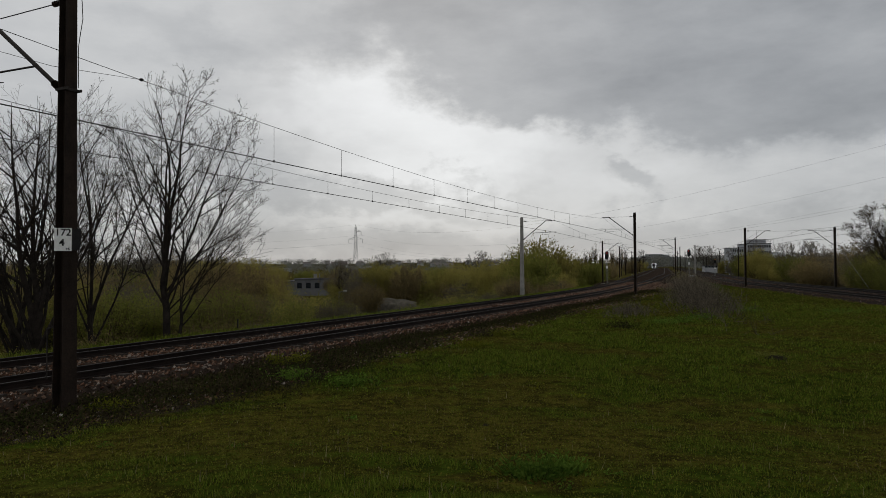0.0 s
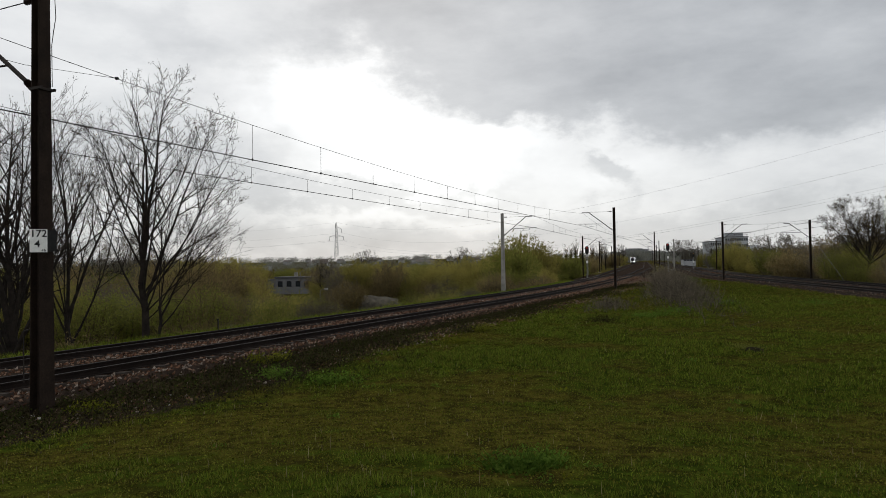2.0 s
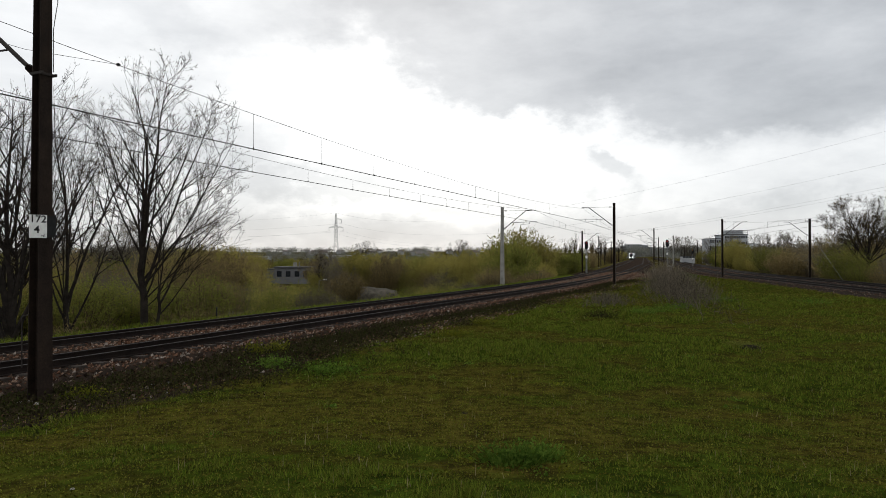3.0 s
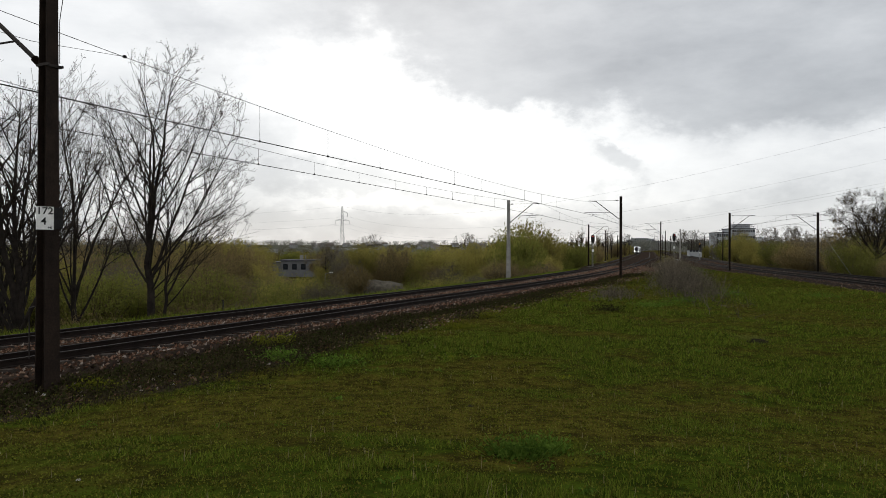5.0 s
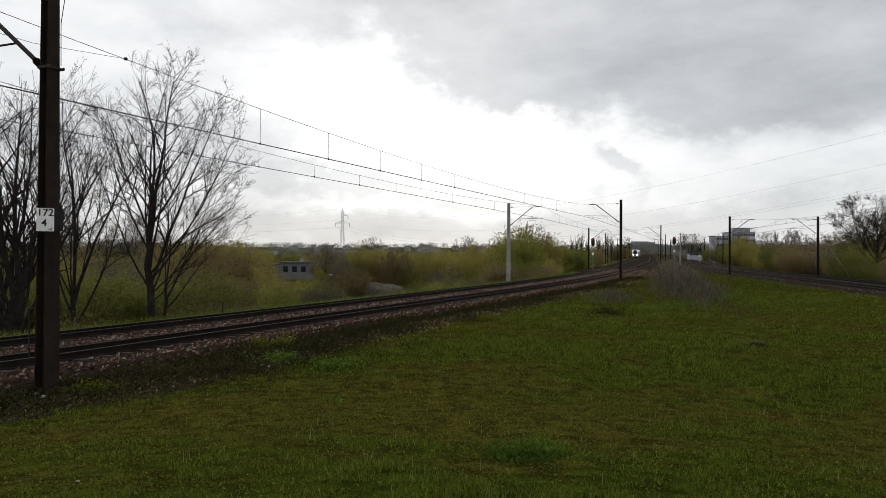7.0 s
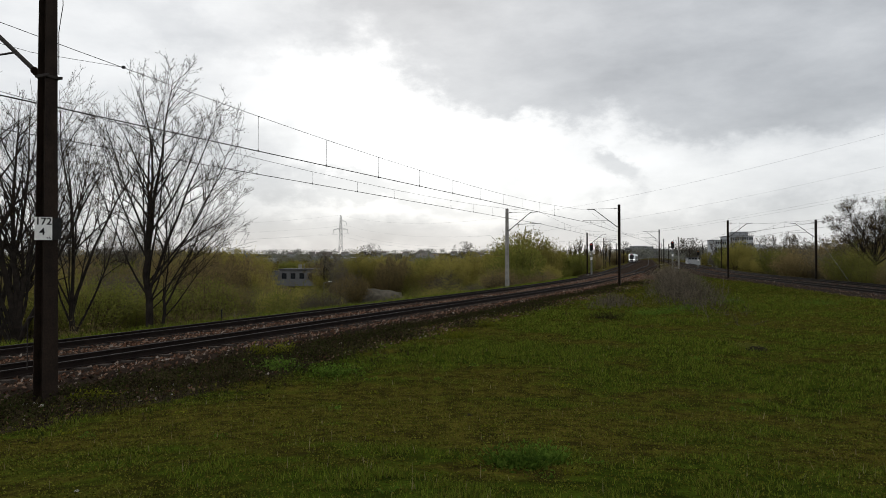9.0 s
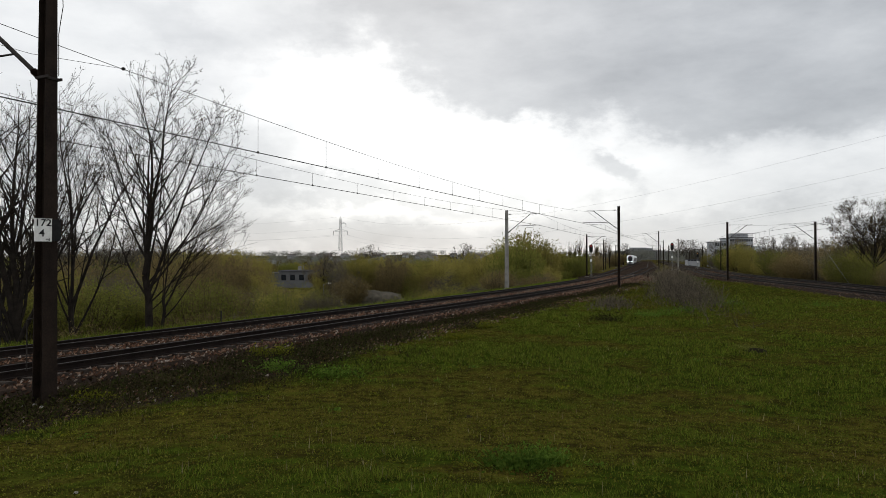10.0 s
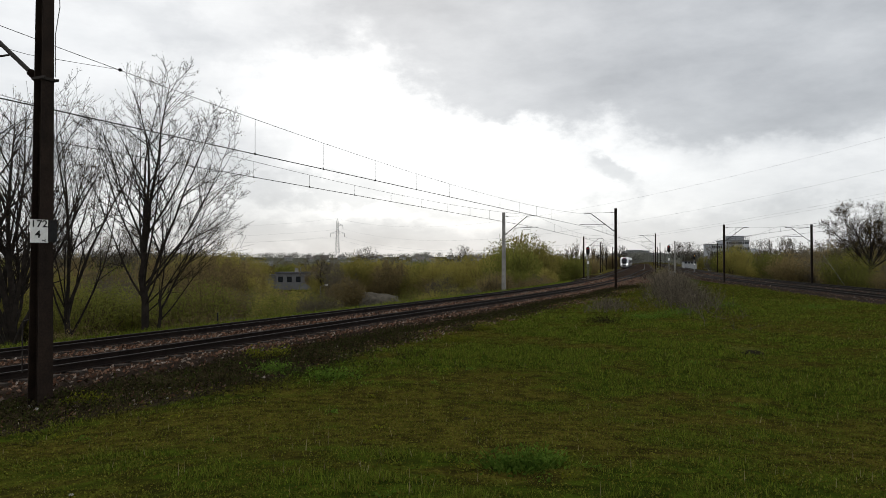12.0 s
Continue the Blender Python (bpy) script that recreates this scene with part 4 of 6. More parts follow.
def tree_meshes(segs, tips, bud_size, seed, leaf_mat, dens=1):
    big = [s for s in segs if s[4] <= 1]
    mid = [s for s in segs if s[4] in (2,)]
    fine = [s for s in segs if s[4] > 2]
    vs, fs, off = [], [], 0
    for group, sides in ((big, 8), (mid, 5)):
        v, f = tubes([s[0] for s in group], [s[1] for s in group], [s[2] for s in group], [s[3] for s in group], sides)
        vs.append(v)
        fs += (f + off).tolist()
        off += len(v)
    trunk = (np.concatenate(vs), fs)
    twigs = tubes([s[0] for s in fine], [s[1] for s in fine], [s[2] for s in fine], [s[3] for s in fine], 3)
    rng = np.random.default_rng(seed)
    pts = np.array([t[0] for t in tips])
    pts = np.repeat(pts, dens, axis=0) + rng.normal(size=(len(pts) * dens, 3)) * 0.06
    return trunk, twigs, leaves(pts, bud_size, rng)


def build_tree(name, m, label, group, seed, height, spread, fork, limbs, trunk_r, dens=1.0, bud=0.05, up=0.4, leaf_mat=None, bud_dens=1, levels=4, low=0.42, shift=0.0, limbs_at=()):
    segs, tips = grow_tree(seed, height, spread, fork, limbs, levels, dens, trunk_r, up, low, shift, limbs_at)
    trunk, twigs, buds = tree_meshes(segs, tips, bud, seed, leaf_mat, bud_dens)
    tree = root(name, m, label, "tree", group)
    mesh_object("trunk", *trunk, BARK, tree, "dark rough bark on trunk and limbs", True)
    crown = mesh_object("crown", *twigs, TWIG, tree, "fine bare twigs")
    mesh_object("bud_haze", *buds, leaf_mat or BUD, crown, "opening spring buds")
    return tree


def ground_pose(x, y, turn=0.0, sink=0.1):
    return pose(x, y, float(ground_z(x, y)) - sink, 0, 0, turn)


def scaled(ob, k, kz=None):
    ob.scale = (k, k, kz or k)
    return ob


def build_trees():
    g = "bare trees below the embankment"
    lab = "tall bare tree with rising limbs, just budding"
    zg = float(ground_z(-14.2, 33.0)) - 0.1
    # its limbs: height of the fork, where the tip ends up, thickness (heights from the root)
    limbs = [(z0 - zg, (x, y, z - zg), r) for z0, x, y, z, r in (
        (1.8, -0.9, 0.3, 10.0, 0.105), (1.9, 1.4, -0.4, 9.8, 0.115), (1.2, 0.3, 1.4, 9.9, 0.08), (-0.2, 3.3, 0.5, 8.6, 0.085), (0.1, 4.7, -0.6, 6.9, 0.06),
        (-0.2, -3.0, 0.4, 5.6, 0.055), (2.4, -2.3, -0.6, 8.6, 0.06), (2.6, 2.5, 1.6, 9.0, 0.06), (0.4, 3.9, 2.0, 8.2, 0.055), (0.3, 1.6, -2.6, 9.0, 0.06),
        (0.9, -1.4, 2.4, 9.2, 0.06), (-0.6, 4.6, 0.6, 4.6, 0.04), (-0.7, 2.6, -1.8, 6.6, 0.045), (1.5, -1.8, -2.0, 8.0, 0.05), (-1.0, 3.6, 0.2, 2.2, 0.03))]
    build_tree("bare_tree", ground_pose(-14.2, 33.0, 0), lab, g, 5, 11.6 - zg, 4.0, 2.0 - zg, 0, 0.21, 0.82, 0.06, 0.30, None, 1, 4, 0.22, 0.95, limbs)
    build_tree("bare_tree", ground_pose(-13.55, 33.4, 0), "slender leaning bare tree beside a taller one", g, 77, 9.6, 2.6, 3.0, 5, 0.10, 0.7, 0.05, 0.4, None, 1, 4, 0.3, 1.6)
    build_tree("bare_tree", ground_pose(-19.2, 31.0, 140), lab, g, 9, 16.6, 4.4, 4.6, 10, 0.30, 0.85, 0.055, 0.36, None, 1, 4, 0.36)
    build_tree("bare_tree", ground_pose(-23.0, 35.5, 60), lab, g, 14, 17.6, 4.8, 4.0, 10, 0.26, 0.75, 0.055, 0.36, None, 1, 4, 0.36)
    build_tree("bare_tree", ground_pose(-19.4, 36.0, 250), "slender bare tree among the taller ones", g, 21, 18.0, 4.2, 5.6, 9, 0.17, 0.8, 0.055, 0.36, None, 1, 4, 0.40)
    build_tree("bare_tree", ground_pose(53.4, 87.0, 0), "broad bare tree with a rounded crown beside the branch line", "", 33, 11.9, 5.6, 4.2, 18, 0.26, 1.2, 0.08, 0.15, None, 2, 4, 0.40)
    # slender poplars and bare field trees in the distance
    p = build_tree("poplar", ground_pose(58, 268), "slim upright poplar behind the willows", "poplars behind the willows", 41, 13, 0.95, 4.0, 8, 0.2, 0.9, 0.11, 0.95, LEAF_BROWN, 4, 3, 0.12)
    rng = random.Random(4)
    for col, y, k in ((985, 270, 0.8), (1003, 285, 1.05), (1012, 300, 1.1), (1020, 290, 1.25), (1030, 295, 1.0), (1058, 270, 0.9), (1066, 262, 1.05), (1073, 280, 1.0), (962, 260, 0.75), (975, 300, 0.8), (1050, 310, 1.1)):
        x = (col - 784) / 1231 * y
        scaled(copy_thing(p, ground_pose(x, y, rng.uniform(0, 360))), k * rng.uniform(0.9, 1.1), k)
    b = build_tree("field_tree", ground_pose(-31, 170), "small round bare tree in the valley", "bare trees in the valley", 51, 8.2, 3.4, 2.6, 9, 0.16, 0.9, 0.14, 0.4, LEAF_GREY, 4, 3, 0.2)
    for col, y, k in ((570, 128, 1.05), (583, 135, 0.85), (690, 120, 0.95), (655, 420, 1.7), (642, 400, 1.5), (812, 260, 1.35), (826, 265, 1.2), (868, 330, 1.5), (884, 300, 1.25), (1225, 330, 1.6), (1300, 200, 1.25),
                     (1362, 190, 1.25), (1378, 200, 1.35), (1395, 185, 1.2), (1405, 210, 1.35), (1210, 340, 1.5), (1195, 380, 1.7), (1262, 300, 1.35), (1288, 310, 1.5), (1316, 305, 1.3), (1350, 240, 1.4), (210, 150, 1.75), (160, 130, 1.6), (235, 165, 1.9), (120, 150, 1.7), (330, 170, 1.3), (90, 140, 1.5), (30, 140, 1.6), (270, 150, 1.4), (1098, 330, 1.3)):
        x = (col - 784) / 1231 * y
        scaled(copy_thing(b, ground_pose(x, y, rng.uniform(0, 360))), k * rng.uniform(0.9, 1.1), k)


def bush_mesh(seed, stems, height, spread, leaf_n, leaf_size, leaf_mat, name, label, group, cat="bush"):
    rng = np.random.default_rng(seed)
    a = rng.uniform(0, 6.283, stems)
    out = spread * np.sqrt(rng.random(stems))
    tip = np.stack([np.cos(a) * out, np.sin(a) * out, height * (1 - 0.42 * (out / spread) ** 2) * rng.uniform(0.68, 1.06, stems)], axis=1)
    foot = np.stack([np.cos(a) * out * 0.3, np.sin(a) * out * 0.3, np.full(stems, -0.3)], axis=1)
    knee = foot * 0.45 + tip * 0.55 + np.stack([np.cos(a), np.sin(a), np.zeros(stems)], axis=1) * spread * 0.08
    p0, p1 = [foot, knee], [knee, tip]
    r0, r1 = [np.full(stems, 0.03), np.full(stems, 0.018)], [np.full(stems, 0.018), np.full(stems, 0.005)]
    k = stems * 7
    i = rng.integers(0, stems, k)
    s = rng.random(k)[:, None]
    start = np.where(s < 0.35, foot[i] + (knee[i] - foot[i]) * (0.4 + s * 1.7), knee[i] + (tip[i] - knee[i]) * (s - 0.35) / 0.65)
    end = start + rng.normal(size=(k, 3)) * spread * 0.12 + np.array([0, 0, height * 0.13])
    p0.append(start), p1.append(end), r0.append(np.full(k, 0.010)), r1.append(np.full(k, 0.004))
    bush = root(name, Matrix.Identity(4), label, cat, group)
    mesh_object("branchwork", *tubes(np.concatenate(p0), np.concatenate(p1), np.concatenate(r0), np.concatenate(r1), 3), STEM, bush)
    # sprays of young leaf and thin shoots along the branches, drawn upward and outward
    j = rng.integers(0, k, leaf_n)
    t = rng.random(leaf_n)[:, None]
    pts = start[j] + (end[j] - start[j]) * t + rng.normal(size=(leaf_n, 3)) * np.array([0.10, 0.10, 0.09]) * spread
    pts[:, 2] = np.maximum(pts[:, 2], 0.02)
    d = np.stack([pts[:, 0] / spread * 0.5, pts[:, 1] / spread * 0.5, np.full(leaf_n, 0.75)], axis=1) + rng.normal(size=(leaf_n, 3)) * 0.6
    d /= np.linalg.norm(d, axis=1)[:, None]
    side = np.cross(d, rng.normal(size=(leaf_n, 3)))
    side /= np.linalg.norm(side, axis=1)[:, None]
    ln = (leaf_size * 2.3 * rng.uniform(0.5, 1.4, leaf_n))[:, None]
    side = side * leaf_size * 0.55
    v = np.stack([pts, pts + d * ln * 0.55 + side, pts + d * ln, pts + d * ln * 0.45 - side], axis=1)
    mesh_object("foliage", v[:, (0, 1, 2)].reshape(-1, 3), np.arange(leaf_n * 3).reshape(-1, 3), leaf_mat, bush)
    return bush


def build_bushes():
    g = "willow scrub in the valley"
    yg, br = "yellow-green willow bush in first leaf", "brown leafless thicket in the valley"
    kinds = [bush_mesh(1, 70, 5.2, 3.0, 9500, 0.10, LEAF_OLIVE, "willow_bush", yg, g),
             bush_mesh(2, 70, 6.0, 2.7, 9500, 0.10, LEAF_OLIVE, "willow_bush", yg, g),
             bush_mesh(3, 70, 5.0, 3.0, 9500, 0.10, LEAF_GREEN, "willow_bush", "dull green bush in first leaf", g),
             bush_mesh(4, 100, 4.4, 2.8, 8000, 0.085, LEAF_BROWN, "bare_bush", br, g),
             bush_mesh(5, 100, 4.6, 2.6, 8000, 0.085, LEAF_GREY, "bare_bush", "grey-brown leafless thicket in the valley", g),
             bush_mesh(6, 40, 5.2, 3.0, 7000, 0.14, LEAF_OLIVE, "willow_bush", yg, g),
             bush_mesh(7, 40, 6.0, 2.7, 7000, 0.14, LEAF_OLIVE, "willow_bush", yg, g),
             bush_mesh(8, 40, 5.0, 3.0, 7000, 0.14, LEAF_GREEN, "willow_bush", "dull green bush in first leaf", g),
             bush_mesh(9, 50, 4.4, 2.8, 6500, 0.12, LEAF_BROWN, "bare_bush", br, g),
             bush_mesh(10, 50, 4.6, 2.6, 6500, 0.12, LEAF_GREY, "bare_bush", "grey-brown leafless thicket in the valley", g)]
    used = [False] * 10
    rng = random.Random(8)

    def put(kind, x, y, h, wide=1.0):
        base = (5.2, 6.0, 5.0, 4.4, 4.6)[kind]
        kind += 5 if y > 90 else 0
        k = kinds[kind]
        m = ground_pose(x, y, rng.uniform(0, 360), 0.15)
        if used[kind]:
            ob = copy_thing(k, m)
        else:
            ob, used[kind] = k, True
            ob.matrix_world = m
        s = h / base
        ob.scale = (s * wide * rng.uniform(0.9, 1.15), s * wide * rng.uniform(0.9, 1.15), s)

    def weighted(*w):
        return rng.choices(range(5), w)[0]

    # the back of the valley: tops stand near the eye's own level
    for y0, y1, n, top0, top1 in ((62, 88, 40, -3.0, -0.8), (95, 130, 44, -2.0, 0.4), (140, 185, 46, -1.0, 1.3), (200, 290, 50, -0.2, 1.9)):
        for i in range(n):
            y = rng.uniform(y0, y1)
            q = -0.66 + (i + rng.random()) / n * 0.92
            x = q * y
            if side_left(x, y) + widening(y) > -11 or (y < 168 and -0.275 < q < -0.185) or (y < 118 and -0.14 < q < -0.055):
                continue
            z = float(ground_z(x, y))
            h = max(1.6, rng.uniform(top0, top1) + (1.2 if q > 0.06 else 1.7 if q < -0.29 else 0.2) - z)
            put(weighted(5, 3, 2, 2, 2) if q > -0.05 else weighted(3, 2, 2, 3, 3) if q > -0.29 else weighted(1, 1, 3, 4, 3), x, y, h, 1.25)
    # low scrub on the slope just beyond the far track
    for i in range(58):
        y = 16 + 100 * rng.random() ** 1.3
        p = at_left(y, -SPACING - rng.uniform(5.0, 13.0))
        if -0.14 < p.x / p.y < -0.05:
            continue
        put(weighted(0, 0, 2, 5, 4), p.x, p.y, rng.uniform(1.0, 2.3) + max(0.0, -1.0 - float(ground_z(p.x, p.y))) * 0.35, 1.1)
    # low growth before the long shed
    for i in range(14):
        y = rng.uniform(60, 140)
        x = rng.uniform(-0.27, -0.19) * y
        z = float(ground_z(x, y))
        put(weighted(3, 1, 4, 3, 2), x, y, max(0.8, 1.6 - 0.043 * y - z), 1.3)
    # single clumps that stand out: kind, bearing, distance, top, width
    for kind, col, y, top, wide in ((0, 628, 122, 1.9, 1.5), (1, 652, 128, 2.0, 1.4), (3, 684, 118, 1.8, 1.0), (0, 715, 130, 1.3, 1.4), (2, 742, 135, 1.4, 1.3), (0, 770, 128, 1.6, 1.5),
                                    (1, 800, 132, 1.9, 1.4), (0, 828, 120, 2.0, 1.4), (0, 850, 115, 2.1, 1.4), (4, 596, 120, 0.6, 0.9), (4, 606, 114, -0.6, 1.0),
                                    (0, 372, 105, 2.6, 1.5), (0, 404, 112, 2.5, 1.2), (3, 372, 92, 2.2, 1.5), (3, 345, 88, 2.4, 1.4), (0, 310, 100, 2.0, 1.5), (3, 280, 95, 2.3, 1.4),
                                    (2, 465, 66, -2.6, 1.2), (2, 495, 70, -2.9, 1.2), (0, 408, 72, -1.2, 1.4), (3, 385, 66, -0.8, 1.4), (2, 525, 78, -3.4, 1.2), (0, 545, 84, -3.4, 1.3)):
        x = (col - 784) / 1231 * y
        for dx, dy, k in ((0, 0, 1.0), (rng.uniform(1, 3), 7, 0.93), (-rng.uniform(1, 3), 4, 0.86)):
            put(kind, x + dx, y + dy, max(1.4, (top - float(ground_z(x, y))) * k), wide * 0.55)
    # beside the bend of the main line, and the tall willow behind the concrete mast
    for col, y, top in ((905, 110, 4.2), (925, 125, 5.4), (915, 150, 5.8), (945, 130, 4.8), (938, 160, 5.2), (960, 140, 3.6), (985, 150, 3.0), (1005, 140, 2.4), (1020, 165, 3.0), (1050, 170, 3.4), (1062, 190, 4.4), (1078, 200, 5.2), (1092, 215, 5.4), (1040, 200, 3.0), (1108, 260, 5.0), (1120, 300, 4.6)):
        x = (col - 784) / 1231 * y
        if side_left(x, y) + widening(y) < -10:
            put(weighted(2, 2, 5, 1, 1), x, y, top - float(ground_z(x, y)), 0.95)
    # olive growth before the depots and the works
    for col, y, h in ((1212, 240, 3.2), (1228, 232, 4.0), (1245, 225, 4.6), (1262, 222, 4.8), (1276, 205, 5.6), (1292, 178, 6.8), (1303, 172, 7.0), (1314, 180, 6.4), (1328, 188, 6.4), (1342, 180, 6.0), (1268, 170, 4.6), (1255, 190, 4.2), (1356, 170, 5.8), (1528, 80, 3.0)):
        x = (col - 784) / 1231 * y
        if side_right(x, y) > RIGHT_SPACING + 4:
            put(weighted(3, 2, 3, 2, 2), x, y, h, 1.0)
    # growth that closes the view where the lines vanish
    for col, y, h in ((1104, 400, 5.6), (1116, 430, 6.4), (1128, 450, 6.0), (1139, 430, 5.6), (1149, 360, 4.6), (1160, 390, 5.8), (1168, 340, 5.0), (1178, 380, 6.4), (1188, 330, 5.6), (1199, 360, 6.6), (1209, 310, 5.2), (1222, 330, 6.0), (1093, 360, 6.6), (1084, 330, 6.6),
                      (1172, 260, 3.0), (1182, 235, 2.6), (1190, 255, 3.2)):
        x = (col - 784) / 1231 * y
        if abs(side_left(x, y) + 3) > 7 and side_right(x, y) < -4.5 or side_right(x, y) > RIGHT_SPACING + 4:
            put(weighted(1, 1, 2, 2, 5), x, y, h, 1.3)
    # darker thicket behind the branch line
    for col, y, h in ((1418, 150, 6.6), (1440, 145, 7.0), (1462, 135, 7.2), (1484, 140, 7.6), (1504, 130, 7.2), (1524, 135, 7.6), (1546, 128, 7.2), (1568, 132, 7.6), (1592, 130, 7.4)):
        x = (col - 784) / 1231 * y
        put(weighted(0, 0, 1, 4, 6), x, y, h, 1.1)
    # beyond the branch line
    for i in range(62):
        y = 62 + 150 * rng.random()
        v = RIGHT_SPACING + rng.uniform(5.5, 36)
        p = at_right(y, v)
        put(weighted(2, 1, 3, 4, 4), p.x, p.y, rng.uniform(2.4, 4.5) + y * 0.006, 1.15)


def build_scrub():
    """Dry stalks between the two lines, weeds beside the ballast, tufts in the meadow."""
    rng = np.random.default_rng(3)

    def stalks(name, centre, n, sx, sy, height, label, turn, twist=0.35):
        x, y = rng.normal(0, sx, n), rng.normal(0, sy, n)
        c, s = math.cos(turn), math.sin(turn)
        X, Y = centre[0] + x * c + y * s, centre[1] - x * s + y * c
        z = ground_z(X, Y)
        h = height * rng.uniform(0.35, 1.1, n) * np.exp(-0.35 * ((x / sx) ** 2 + (y / sy) ** 2) * 0.6)
        foot = np.stack([X, Y, z - 0.05], axis=1)
        lean = np.stack([rng.normal(0, twist, n), rng.normal(0, twist, n), np.ones(n)], axis=1)
        tip = foot + lean * h[:, None]
        k = n * 3
        i = rng.integers(0, n, k)
        a = foot[i] + (tip[i] - foot[i]) * rng.uniform(0.3, 0.95, k)[:, None]
        b = a + rng.normal(size=(k, 3)) * 0.13 * height + np.array([0, 0, 0.12 * height])
        v, f = tubes(np.concatenate([foot, a]), np.concatenate([tip, b]), np.full(n + k, 0.010), np.full(n + k, 0.004), 3)
        return tagged(mesh_object(name, v, f, DRY), label, "dry weeds", kind="stuff")

    stalks("dry_weeds", (15.6, 46.0), 700, 0.9, 6.5, 1.9, "grey-brown tangle of dry stalks and brambles", radians(14))
    stalks("dry_weeds", (ray(690, 92.0), 92.0), 700, 5.0, 2.0, 1.9, "brown dry stalks on the valley floor before a heap", 0.0, 0.5)
    stalks("dry_weeds", (20.3, 62.0), 420, 1.0, 8.0, 2.2, "grey-brown tangle of dry stalks and brambles", radians(16))
    stalks("dry_weeds", (27.5, 86.0), 420, 1.2, 9.0, 2.2, "grey-brown tangle of dry stalks and brambles", radians(18))
    stalks("dry_weeds", (9.6, 40.0), 260, 0.7, 2.0, 0.7, "grey-brown tangle of dry stalks and brambles", radians(20))
    # weeds beside the ballast
    n = 11000
    y = 6 + 70 * rng.random(n) ** 1.5
    u = 2.15 + np.abs(rng.normal(0, 0.9 + 0.5 * np.sin(y * 0.37) + 0.9 * smooth(26, 14, y), n))
    h = heading(LEFT_BEND, y)
    X, Y = np.interp(y, YS, LEFT_X) + u * np.cos(h), y - u * np.sin(h)
    ln = 0.08 + 0.30 * rng.random(n) ** 2 * (0.5 + 0.5 * np.sin(X * 1.3 + np.sin(Y)) * np.sin(Y * 0.9))
    foot = np.stack([X, Y, ground_z(X, Y) - 0.02], axis=1)
    foot = np.repeat(foot, 4, axis=0) + np.concatenate([rng.normal(0, 0.07, (n * 4, 2)), np.zeros((n * 4, 1))], axis=1)
    tip = foot + np.concatenate([rng.normal(0, 0.10, (n * 4, 2)), np.repeat(ln, 4)[:, None] * rng.uniform(0.4, 1.1, (n * 4, 1))], axis=1)
    tagged(mesh_object("dry_weeds", *tubes(foot, tip, np.full(n * 4, 0.007), np.full(n * 4, 0.003), 3), SCRUB), "low dry weeds along the ballast", "dry weeds", kind="stuff")
    pts = tip[rng.random(n * 4) < 0.5]
    pts = np.repeat(pts, 4, axis=0) + rng.normal(0, 0.07, (len(pts) * 4, 3))
    tagged(mesh_object("low_weeds", *leaves(pts, 0.06, rng), SCRUB), "low dull green weeds along the ballast", "weeds", kind="stuff")

    def leafy(x, y, r, h, n, size, mat, label, cat):
        p = np.stack([rng.normal(0, r * 0.5, n), rng.normal(0, r * 0.5, n), h * np.abs(rng.normal(0.4, 0.35, n))], axis=1)
        z = float(ground_z(x, y))
        foot = p * np.array([0.6, 0.6, 0.0])
        t = tagged(new(cat.replace(" ", "_")), label, cat, "leafy clumps in the meadow")
        t.matrix_world = pose(x, y, z)
        tagged(mesh_object("foliage", *leaves(p, size, rng, 0.2), mat, t), kind="stuff")
        tagged(mesh_object("stalk_tuft", *tubes(foot[: n // 3] - np.array([0, 0, 0.03]), p[: n // 3], np.full(n // 3, 0.006), np.full(n // 3, 0.003), 3), mat, t), kind="stuff")

    leafy(0.66, 6.55, 0.30, 0.15, 800, 0.045, WEED, "bright green nettle clump in the grass", "nettle clump")
    leafy(0.98, 6.75, 0.24, 0.14, 400, 0.045, WEED, "bright green nettle clump in the grass", "nettle clump")
    for x, y, r, h, m, lab in ((-6.8, 13.4, 0.35, 0.18, WEED_YELLOW, "yellow-green weed clump near the mast"), (-5.2, 19.4, 0.30, 0.35, WEED_YELLOW, "yellow-green weed clump beside the ballast"),
                               (-4.7, 19.8, 0.38, 0.3, WEED_YELLOW, "yellow-green weed clump beside the ballast"), (-2.6, 16.3, 0.7, 0.22, WEED, "green weed clump in the grass"),
                               (-4.1, 17.2, 0.6, 0.25, WEED, "green weed clump in the grass"), (1.6, 27.5, 0.5, 0.25, WEED_YELLOW, "yellow-green weed clump in the grass"),
                               (10.6, 34.0, 0.9, 0.25, WEED, "green weed clump in the grass"), (9.4, 33.0, 0.8, 0.25, WEED, "green weed clump in the grass"), (21.5, 40.0, 1.2, 0.3, WEED, "green weed clump in the grass"),
                               (16.8, 41.0, 1.0, 0.3, WEED, "green weed clump in the grass"), (12.2, 36.0, 0.9, 0.3, WEED, "green weed clump in the grass"), (0.4, 24.0, 0.5, 0.15, WEED_YELLOW, "yellow-green weed clump in the grass"), (9.1, 20.9, 0.4, 0.14, LEAF_GREEN, "dark green weed clump round a molehill"),
                               (-6.2, 14.9, 0.7, 0.32, SCRUB, "dark weed clump beside the mast"), (-5.0, 15.6, 0.8, 0.36, SCRUB, "dark weed clump beside the ballast"), (-3.6, 19.0, 0.9, 0.4, SCRUB, "dark weed clump beside the ballast"), (-1.4, 23.5, 1.0, 0.45, SCRUB, "dark weed clump beside the ballast"), (1.0, 27.5, 1.0, 0.4, SCRUB, "dark weed clump beside the ballast"), (7.2, 31.0, 0.8, 0.35, SCRUB, "dark bramble clump in the grass")):
